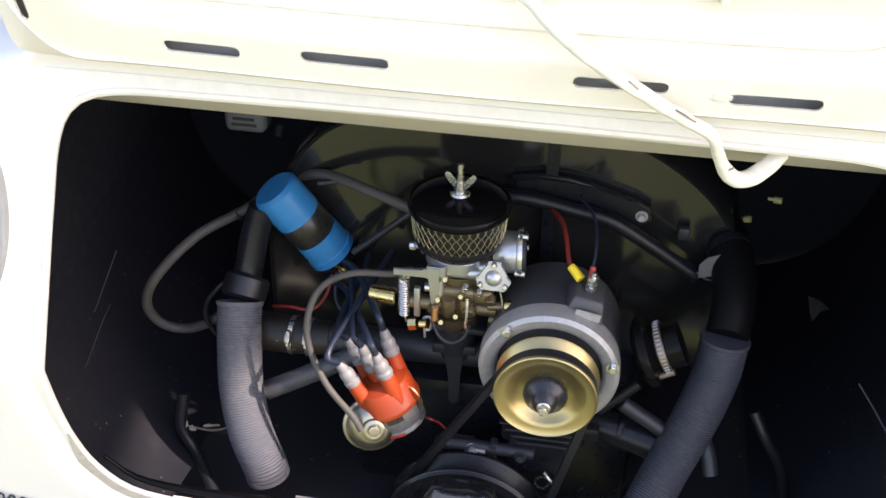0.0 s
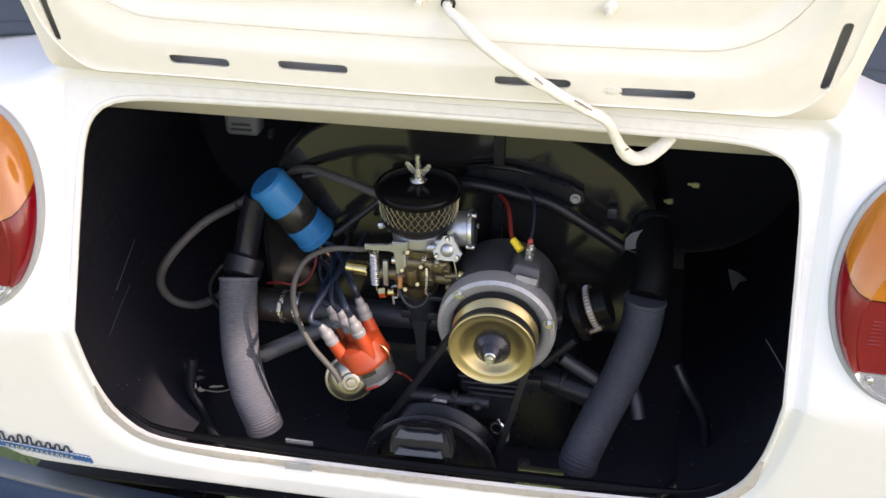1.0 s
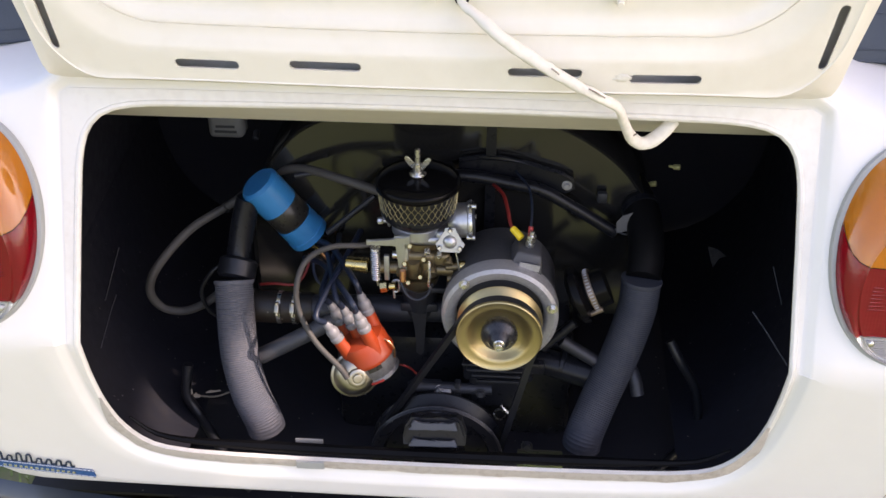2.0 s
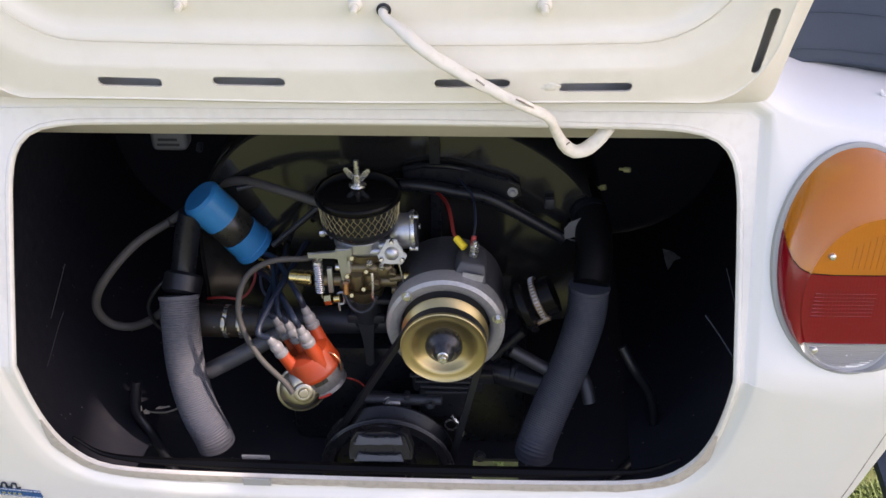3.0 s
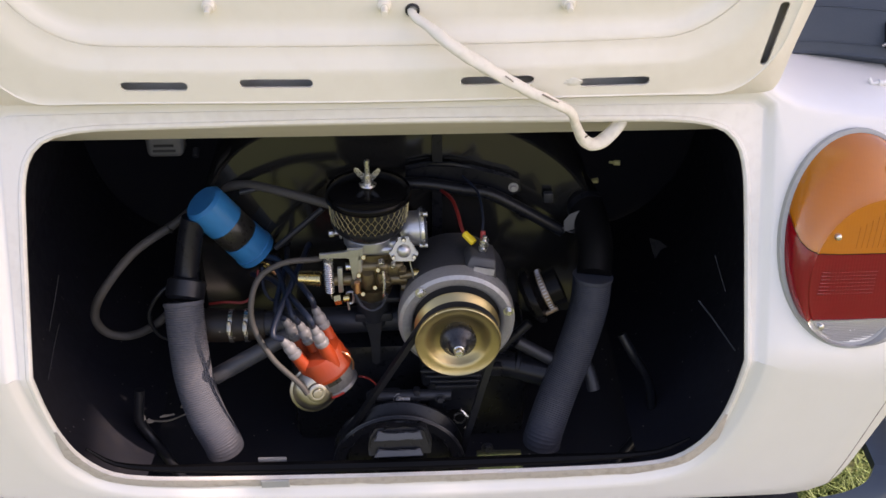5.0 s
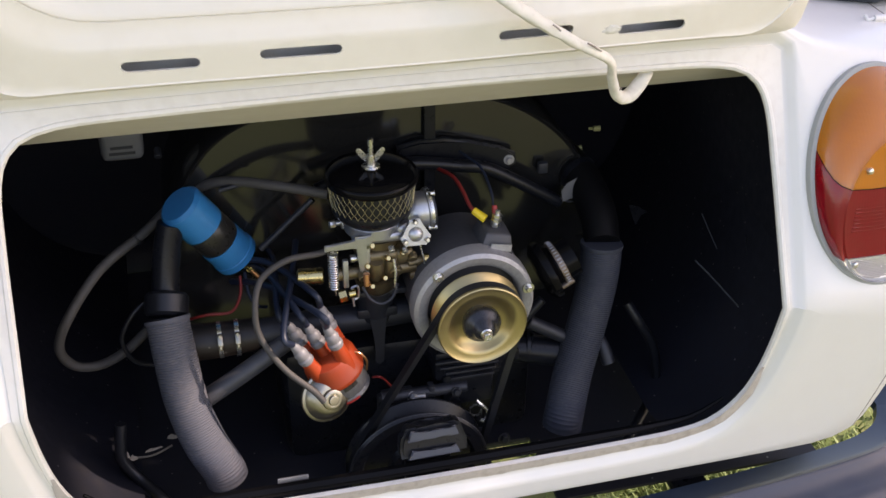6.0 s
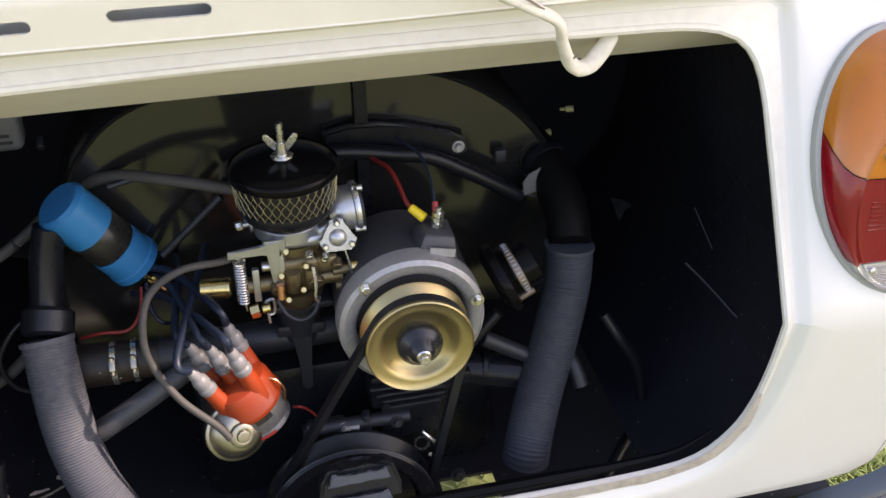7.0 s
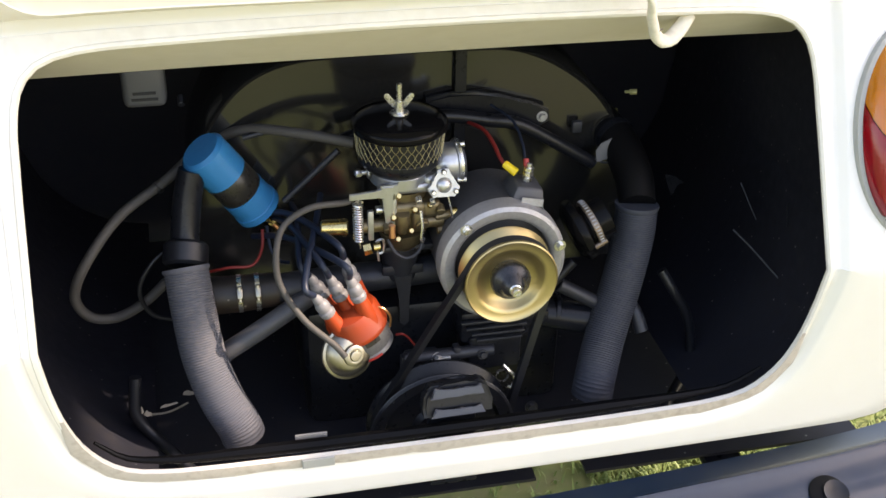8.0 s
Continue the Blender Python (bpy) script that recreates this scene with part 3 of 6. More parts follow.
def build_lid():
    lid = thing("engine_hatch", tuple(on_lid(0, 0)), "cream painted engine lid, propped open, seen from inside", "hatch")
    holes = [slot_outline(x, r, w, 0.0092) for x, r, w in ((-0.216, 0.0520, 0.064), (-0.100, 0.0550, 0.069), (0.108, 0.0545, 0.070), (0.222, 0.0495, 0.069))]
    holes += [slot_outline(sx * 0.3672, 0.094, 0.0078, 0.064) for sx in (-1, 1)]
    bm = bmesh.new()

    def row(pts, out):
        return [bm.verts.new((x, r, out(x, r) if callable(out) else out)) for x, r in pts]

    def lay(bm):
        for v in bm.verts:
            v.co = on_lid(*v.co)

    def rim(x, r):
        return -0.004 - 0.010 * max(0.0, min(1.0, (0.036 - r) / 0.008))

    band_out, band_in = rounded_rect(-0.3785, 0.0355, 0.3785, 0.386, 0.055), rounded_rect(-0.358, 0.0665, 0.358, 0.365, 0.075)
    flat = bmesh.new()
    edges = []
    for h in [band_out, band_in] + holes:
        vs = [flat.verts.new((x, r, 0.0)) for x, r in h]
        edges += [flat.edges.new((vs[k], vs[(k + 1) % len(vs)])) for k in range(len(vs))]
    bmesh.ops.triangle_fill(flat, use_beauty=True, use_dissolve=False, edges=edges)
    long = [e for e in flat.edges if len(e.link_faces) == 2 and e.calc_length() > 0.02]
    bmesh.ops.subdivide_edges(flat, edges=long, cuts=4)
    bmesh.ops.triangulate(flat, faces=flat.faces[:])
    twin = {v: bm.verts.new(v.co) for v in flat.verts}
    for f in flat.faces:
        bm.faces.new([twin[v] for v in f.verts])
    flat.free()
    for h in holes:
        bridge(bm, row(h, 0.0), row(h, -0.0025))
    a, b = row(band_out, 0.0), row(band_in, 0.0)
    # outwards: a raised bead, the outer flange and the turned edge
    last = a
    for pts, out in ((offset(band_out, 0.0012), 0.0010), (offset(band_out, 0.0026), 0.0), (offset(band_out, 0.0045), -0.0022), (rounded_rect(-0.388, 0.0290, 0.388, 0.396, 0.022), rim), (rounded_rect(-0.392, 0.0275, 0.392, 0.40, 0.020), lambda x, r: rim(x, r) - 0.001), (rounded_rect(-0.3935, 0.0268, 0.3935, 0.4015, 0.020), lambda x, r: rim(x, r) - 0.005), (rounded_rect(-0.3935, 0.0272, 0.3935, 0.4015, 0.020), -0.030)):
        ring = row(pts, out)
        bridge(bm, last, ring)
        last = ring
    outer = last
    # inwards: a long hollow slope, the seam of the bonded panel, a second slope and the flat middle
    last = b
    seam = rounded_rect(-0.341, 0.0885, 0.341, 0.345, 0.085)
    for pts, out in ((rounded_rect(-0.354, 0.0705, 0.354, 0.361, 0.078), -0.0012), (rounded_rect(-0.348, 0.078, 0.348, 0.352, 0.082), -0.0055), (rounded_rect(-0.343, 0.0855, 0.343, 0.347, 0.084), -0.0080), (seam, -0.0083), (offset(seam, -0.0008), -0.0100), (offset(seam, -0.0016), -0.0084), (offset(seam, -0.005), -0.0090), (offset(seam, -0.011), -0.0135), (offset(seam, -0.017), -0.0170), (offset(seam, -0.026), -0.0175)):
        ring = row(pts, out)
        bridge(bm, last, ring)
        last = ring
    inner = offset(seam, -0.026)
    for k in (0.75, 0.5, 0.25):
        ring = row([(x * k, 0.217 + (r - 0.217) * k) for x, r in inner], -0.0175)
        bridge(bm, last, ring)
        last = ring
    bm.faces.new(last)
    bmesh.ops.remove_doubles(bm, verts=bm.verts[:], dist=0.00002)
    lay(bm)
    part("inner_frame", bm, M_CREAM, lid)
    bm = bmesh.new()
    last = row(rounded_rect(-0.3935, 0.0272, 0.3935, 0.4015, 0.020), -0.030)
    for k in (0.8, 0.55, 0.3):
        ring = row([(x * k, 0.214 + (r - 0.214) * k) for x, r in rounded_rect(-0.3935, 0.0272, 0.3935, 0.4015, 0.020)], -0.030)
        bridge(bm, last, ring)
        last = ring
    bm.faces.new(last)
    lay(bm)
    part("outer_skin", bm, M_PAINT, lid, "white outer skin of the lid")
    for x, r in ((-0.152, 0.127), (0.003, 0.126), (0.168, 0.125)):
        bm = bmesh.new()
        p = on_lid(x, r, -0.018)
        lathe(bm, [(0, 0), (0.0068, 0), (0.0062, 0.005), (0.0048, 0.0065), (0, 0.0065)], p, LID_IN, 12)
        rod(bm, p + LID_IN * 0.005, p + LID_IN * 0.0165 - LID_UP * 0.001, 0.0032, 12)
        part("stud", bm, M_CREAM, lid, "painted fixing stud")
    bm = bmesh.new()
    lathe(bm, [(0.0046, 0), (0.0068, 0), (0.0068, 0.002), (0.0046, 0.003)], on_lid(0.028, 0.121, -0.0178), LID_IN, 18, True)
    part("grommet", bm, M_RUBBER, lid, "black rubber grommet")
    # a lump of old sealer beside a slot
    bm = bmesh.new()
    bmesh.ops.create_icosphere(bm, subdivisions=3, radius=1.0)
    c = on_lid(0.181, 0.0505, 0.0)
    for v in bm.verts:
        n = 1 + 0.45 * noise.noise(v.co * 2.3)
        v.co = c + Vector((v.co.x * 0.0085 * n, 0, 0)) + LID_UP * v.co.z * 0.0045 * n + LID_IN * v.co.y * 0.0016 * n
    part("sealer_lump", bm, M_ROPE, lid, "pale lump of old sealer")


def build_rope():
    bm = bmesh.new()
    pts = [on_lid(0.028, 0.121, -0.021), on_lid(0.029, 0.120, -0.008), (0.046, -0.067, 1.104), (0.072, -0.078, 1.0865), (0.116, -0.074, 1.0555), (0.150, -0.068, 1.034), (0.178, -0.060, 1.0165), (0.189, -0.046, 0.992), (0.200, -0.033, 0.969), (0.214, -0.026, 0.9605), (0.230, -0.016, 0.965), (0.244, -0.006, 0.977)]
    tube(bm, pts, [0.0040, 0.0044, 0.0062, 0.0074, 0.0066, 0.0058, 0.0056, 0.0064, 0.0078, 0.0074, 0.0076, 0.0060], 14, 10, flat=0.72)
    for v in bm.verts:
        v.co += Vector((0, 0, 1)) * (0.0014 * noise.noise(v.co * 70) + 0.0006 * noise.noise(v.co * 190)) + OUT * 0.0014 * noise.noise(v.co * 55)
    cable = single("lid_cable", bm, M_ROPE, "off-white taped cable hanging from the lid's inside", "cable")
    # loose tape edges and the dark cut end
    for a, b in (((0.1135, -0.0805, 1.0625), (0.121, -0.0805, 1.0565)), ((0.150, -0.0745, 1.040), (0.166, -0.068, 1.0285)), ((0.196, -0.041, 0.973), (0.203, -0.040, 0.9775))):
        bm = bmesh.new()
        tube(bm, [a, Vector(a).lerp(Vector(b), 0.5) + Vector((0, -0.001, 0.0006)), b], 0.0009, 6, 4)
        part("tape_edge", bm, M_SEAM, cable, "lifted dirty tape edge")


build_lid()
build_rope()


# ---- tail lamps ----
def build_lamp(sx, label):
    lamp = thing("tail_lamp", tuple(on_flat(sx * 0.487, 0.138, 0.008)), label, "tail lamp", "rear lamps")

    def flip(v):
        return Vector((v.x * sx, v.y, v.z))

    COUNT = 96
    base = [(math.sin(2 * math.pi * k / COUNT), -math.cos(2 * math.pi * k / COUNT)) for k in range(COUNT)]

    def foot(w, h, out):
        return [on_flat(0.487 + x * w * (1 - 0.09 * max(0.0, x) - 0.34 * max(0.0, x) * max(0.0, y)), 0.138 + y * h * (1 - 0.07 * max(0.0, y)), 0.008 + (out - 0.008) * (1 - 0.85 * max(0.0, y))) for x, y in base]

    bm = bmesh.new()
    last = None
    for w, h, out in ((0.0815, 0.1205, 0.004), (0.0815, 0.1205, 0.0115), (0.0805, 0.1195, 0.0150), (0.078, 0.117, 0.016), (0.0755, 0.1145, 0.0155), (0.074, 0.113, 0.010)):
        ring = [bm.verts.new(flip(p)) for p in foot(w, h, out)]
        if last:
            bridge(bm, last, ring)
        last = ring
    part("base_gasket", bm, M_GASKET, lamp, "grey rubber base gasket")
    # the front face stands upright and turns outwards round the corner
    o = Vector((0.4555, -0.0965, 0.887))
    e1 = Vector((0.108, 0.007, -0.004)).normalized()
    e2 = Vector((-0.009, -0.019, -0.100)).normalized()
    face_n = e1.cross(e2) * -1
    if face_n.y > 0:
        face_n *= -1
    mid = (0.0535, 0.040)

    def face(k, grow=0.0, lift=0.0):
        """The flat front: round above, straight-sided below, a blunt foot."""
        x, y = base[k]
        if y < 0:
            a = math.copysign(abs(x) ** 0.90, x) * (0.0735 + grow)
            b = -abs(y) ** 0.95 * (0.081 + grow)
        else:
            a = math.copysign(abs(x) ** 0.60, x) * (0.0735 + grow) * (1 - 0.05 * y)
            b = abs(y) ** 0.96 * (0.082 + grow)
        return o + e1 * (mid[0] + a) + e2 * (mid[1] + b) + face_n * lift

    bot = foot(0.0765, 0.1165, 0.014)
    rings = [bot]
    for f, grow, swell in ((0.06, 0.004, 0.002), (0.25, 0.005, 0.006), (0.5, 0.0045, 0.007), (0.75, 0.003, 0.0045), (0.93, 0.0012, 0.001)):
        rings.append([bot[k].lerp(face(k, grow), f) + OUT * swell for k in range(COUNT)])
    rings.append([face(k, 0.0003, -0.0008) for k in range(COUNT)])
    rings.append([face(k, -0.0012, 0.0006) for k in range(COUNT)])
    rings.append([face(k, -0.0035, 0.0001) for k in range(COUNT)])
    heart = o + e1 * mid[0] + e2 * mid[1]
    for sc in (0.72, 0.4):
        rings.append([heart + (face(k, -0.0035) - heart) * sc + face_n * 0.0012 for k in range(COUNT)])

    def whole(shrink=0.0):
        bm = bmesh.new()
        prev = None
        for ring in rings:
            vs = [bm.verts.new(flip(p.lerp(heart + Vector((0, 0.03, 0)), shrink))) for p in ring]
            if prev:
                bridge(bm, prev, vs)
            prev = vs
        bm.faces.new(prev)
        return bm

    def cut(bm, b, keep_low, gap, rise=0.5):
        """Keeps what lies below or above the line b down the face; the cut rises towards the base."""
        back = Vector((0, 0.9, 0.45 * rise * 2)).normalized()
        n = e1.cross(back)
        if n.z > 0:
            n *= -1
        p = o + e2 * (b + (gap if keep_low else -gap))
        geom = bm.verts[:] + bm.edges[:] + bm.faces[:]
        bmesh.ops.bisect_plane(bm, geom=geom, plane_co=flip(p), plane_no=flip(n), clear_inner=keep_low, clear_outer=not keep_low)
        return bm

    amber = part("amber_lens", cut(whole(), 0.0185, False, 0.0005, 0.62), M_AMBER, lamp, "amber plastic turn signal lens")
    red = part("red_lens", cut(cut(whole(), 0.0185, True, 0.0005, 0.62), 0.0945, False, 0.0005, 0.1), M_REDLENS, lamp, "red plastic stop lens")
    clear = part("clear_lens", cut(whole(), 0.0945, True, 0.0005, 0.1), M_CLEAR, lamp, "clear ribbed reversing lens")
    # dark groove between the lenses, just under their skin
    part("lens_joint", cut(cut(whole(0.012), 0.0185, True, -0.0018, 0.62), 0.0185, False, -0.0018, 0.62), M_FILTER, lamp, "dark joint between the lenses")
    # silvered bowls behind the lenses
    bm = bmesh.new()
    prev = None
    for out, w in ((0.0095, 0.070), (0.0105, 0.066), (0.0115, 0.05)):
        vs = [bm.verts.new(flip(p)) for p in foot(w, w * 1.4, out)]
        if prev:
            bridge(bm, prev, vs)
        prev = vs
    bm.faces.new(prev)
    part("reflector", bm, M_REFLECT, lamp, "silvered reflector")
    for a, b in ((0.0, 0.0), (0.1108, 0.0), (0.004, 0.1015), (0.098, 0.0995)):
        bm = bmesh.new()
        c = flip(o + e1 * a + e2 * b + face_n * 0.001)
        lathe(bm, [(0, 0.0028), (0.0014, 0.0030), (0.0030, 0.0022), (0.0036, 0.0006), (0.0040, -0.003), (0, -0.003)], c, flip(face_n), 14)
        part("lens_screw", bm, M_STEEL, amber if b < 0.05 else clear, "small steel screw")
    # fluted field moulded into the amber front
    for k in range(12):
        bm = bmesh.new()
        a = 0.022 + k * 0.0058
        top = -0.030 + 0.020 * abs(k - 5.5) / 5.5
        rod(bm, flip(o + e1 * a + e2 * top + face_n * 0.0006), flip(o + e1 * a + e2 * 0.013 + face_n * 0.0006), 0.0011, 6)
        part("lens_flute", bm, M_AMBER, amber)
    # cross ribs of the stop lens on its inner half
    for k in range(7):
        bm = bmesh.new()
        b = 0.040 + k * 0.0040
        rod(bm, flip(o + e1 * -0.008 + e2 * b + face_n * 0.0004), flip(o + e1 * 0.052 + e2 * b + face_n * 0.0006), 0.0009, 6)
        part("lens_rib", bm, M_REDLENS, red)
    # fine ribs moulded into the clear lens
    for k in range(11):
        bm = bmesh.new()
        b = 0.0985 + k * 0.0020
        y = max(0.0, min(0.985, (b - mid[1]) / 0.082)) ** (1 / 0.96)
        half = 0.0735 * (math.sqrt(1 - y * y)) ** 0.60 * (1 - 0.05 * y) - 0.004
        rod(bm, flip(o + e1 * (mid[0] - half) + e2 * b + face_n * 0.0004), flip(o + e1 * (mid[0] + half) + e2 * b + face_n * 0.0004), 0.0008, 6)
        part("lens_rib", bm, M_CLEAR, clear)


build_lamp(1, "amber, red and clear plastic tail lamp on the white rear panel")
build_lamp(-1, "amber, red and clear plastic tail lamp beside a blue badge")


# ---- bumper ----
def build_bumper():
    bumper = thing("rear_bumper", (0, -0.15, 0.5), "blue-black painted steel rear bumper wrapping round the corners", "bumper")
    half = [(0, -0.160), (0.3, -0.143), (0.5, -0.122), (0.585, -0.100), (0.63, -0.058), (0.643, 0.0), (0.643, 0.25), (0.643, 0.6)]
    path = smooth_path([Vector((-x, y, 0)) for x, y in half[:0:-1]] + [Vector((x, y, 0)) for x, y in half], 10)
    prof = [(-0.038, 0.487), (-0.036, 0.497), (-0.010, 0.501), (-0.004, 0.504), (0.0, 0.506), (0.005, 0.503), (0.009, 0.497), (0.030, 0.490), (0.052, 0.478), (0.058, 0.466), (0.050, 0.462), (-0.03, 0.480)]
    bm = bmesh.new()
    rings = []
    for i, p in enumerate(path):
        t = (path[min(i + 1, len(path) - 1)] - path[max(i - 1, 0)]).normalized()
        o = Vector((t.y, -t.x, 0))
        rings.append([bm.verts.new(p + o * d + Vector((0, 0, z))) for d, z in prof])
    for a, b in zip(rings, rings[1:]):
        bridge(bm, a, b)
    part("bumper_bar", bm, M_BUMPER, bumper)
    for x in (-0.30, 0.33):
        bm = bmesh.new()
        box(bm, (x, 0.10, 0.462), (0.045, 0.46, 0.012), (0, 0, 0), 0.003)
        part("bumper_iron", bm, M_SATIN, bumper, "black mounting iron")
    for x in (0.405, -0.42):
        bm = bmesh.new()
        lathe(bm, [(0, 0.0012), (0.021, 0.0012), (0.0225, 0.0004), (0.0225, -0.003), (0, -0.003)], (x, -0.172, 0.4885), (0, -0.4, 0.9), 32)
        part("drilled_hole", bm, M_DUCT, bumper, "dark drilled hole")
    for x, y, z in ((0.412, -0.172, 0.490), (0.643, -0.030, 0.5035), (-0.42, -0.172, 0.488)):
        bm = bmesh.new()
        lathe(bm, [(0.0, 0.0005), (0.009, 0.001), (0.014, 0.003), (0.0145, 0.0018), (0.0145, -0.004), (0, -0.004)] if z < 0.5 else [(0, 0.0012), (0.004, 0.0012), (0.005, -0.002), (0, -0.002)], (x, y, z), (0, -0.4, 0.9) if z < 0.5 else (0, 0, 1), 24)
        part("bumper_plug", bm, M_RUBBER, bumper, "black plug in a drilled hole")


def build_underside():
    bm = bmesh.new()
    lathe(bm, [(0, 0), (0.05, 0.002), (0.062, 0.012), (0.065, 0.03), (0.065, 0.47), (0.062, 0.488), (0.05, 0.498), (0, 0.5)], (-0.25, 0.24, 0.36), (1, 0, 0), 32)
    part("muffler", bm, M_SATIN, CAR, "black exhaust muffler under the rear body")


build_bumper()
build_underside()


# ---- folded soft top on the deck ----
def build_soft_top():
    top = thing("soft_top", (0, 0.5, 0.985), "folded slate-blue vinyl soft top lying on the rear deck", "soft top")
    half = [(0.0, 0.150), (0.2, 0.148), (0.36, 0.130), (0.43, 0.119), (0.486, 0.111), (0.542, 0.098), (0.572, 0.094), (0.598, 0.107), (0.617, 0.138), (0.627, 0.20), (0.631, 0.32), (0.633, 0.6), (0.633, 1.4)]
    plan = smooth_path([Vector((-x, y, 0)) for x, y in half[:0:-1]] + [Vector((x, y, 0)) for x, y in half], 6)
    mid = Vector((0, 0.75, 0))

    def at(i, inset, z):
        t = (plan[min(i + 1, len(plan) - 1)] - plan[max(i - 1, 0)]).normalized()
        p = plan[i] + Vector((-t.y, t.x, 0)) * min(inset, 0.03)
        p = mid + (p - mid) * (1 - max(0.0, inset - 0.03) / 0.6)
        fold = 0.004 * noise.noise(Vector((p.x * 7, p.y * 7, z * 9))) + 0.0015 * noise.noise(Vector((p.x * 26, p.y * 26, z * 20)))
        return Vector((p.x, p.y + fold, z + 0.6 * fold))

    prof = ((0.010, 0.984), (0.003, 0.990), (-0.001, 0.996), (0.001, 1.003), (0.004, 1.010), (0.010, 1.024), (0.019, 1.042), (0.032, 1.062), (0.06, 1.085), (0.12, 1.108), (0.22, 1.124), (0.4, 1.134))
    bm = bmesh.new()
    prev = None
    for inset, z in prof:
        row = [bm.verts.new(at(i, inset, z)) for i in range(len(plan))]
        if prev:
            for k in range(len(plan) - 1):
                bm.faces.new((prev[k], prev[k + 1], row[k + 1], row[k]))
        prev = row
    bm.faces.new(prev)
    part("cover", bm, M_VINYL, top)
    for inset, z, r in ((0.001, 0.994, 0.0026), (0.0022, 1.0065, 0.0006), (0.0195, 1.0425, 0.0007)):
        bm = bmesh.new()
        tube(bm, [at(i, inset - 0.0006, z) for i in range(0, len(plan), 2)], r, 6, 3)
        part("stitch_seam" if z > 1.0 else "hem", bm, M_VINYL, top)


build_soft_top()


# ---- engine ----
def build_shroud():
    sh = thing("fan_shroud", (0.015, 0.2, 0.55), "gloss black sheet metal fan shroud of the engine", "fan shroud")
    arc = [(-0.245, 0.62), (-0.243, 0.74), (-0.225, 0.81), (-0.185, 0.868), (-0.13, 0.897), (-0.05, 0.902), (0.06, 0.902), (0.125, 0.897), (0.185, 0.868), (0.235, 0.82), (0.265, 0.75), (0.272, 0.62)]
    out = [(x, z) for x, z in arc]
    pts = [Vector((x, 0, z)) for x, z in out]
    line = smooth_path(pts, 5)
    bm = bmesh.new()
    last = None
    for dy, d in ((0.145, -0.007), (0.141, -0.003), (0.145, 0.0), (0.30, 0.0)):
        ring = []
        for i, p in enumerate(line):
            t = (line[min(i + 1, len(line) - 1)] - line[max(i - 1, 0)]).normalized()
            nrm = Vector((-t.z, 0, t.x))
            ring.append(bm.verts.new(Vector((p.x, dy, p.z)) + nrm * d))
        if last:
            for k in range(len(ring) - 1):
                bm.faces.new((last[k], last[k + 1], ring[k + 1], ring[k]))
        else:
            face = bm.faces.new(ring)
        last = ring
    part("front_plate", bm, M_GLOSS, sh)
    bm = bmesh.new()
    prism(bm, [(-0.006, 0.70), (0.006, 0.70), (0.006, 0.900), (-0.006, 0.900)], (0.058, 0.139, 0), (1, 0, 0), (0, 0, 1), 0.004)
    part("seam", bm, M_SATIN, sh)
    return sh


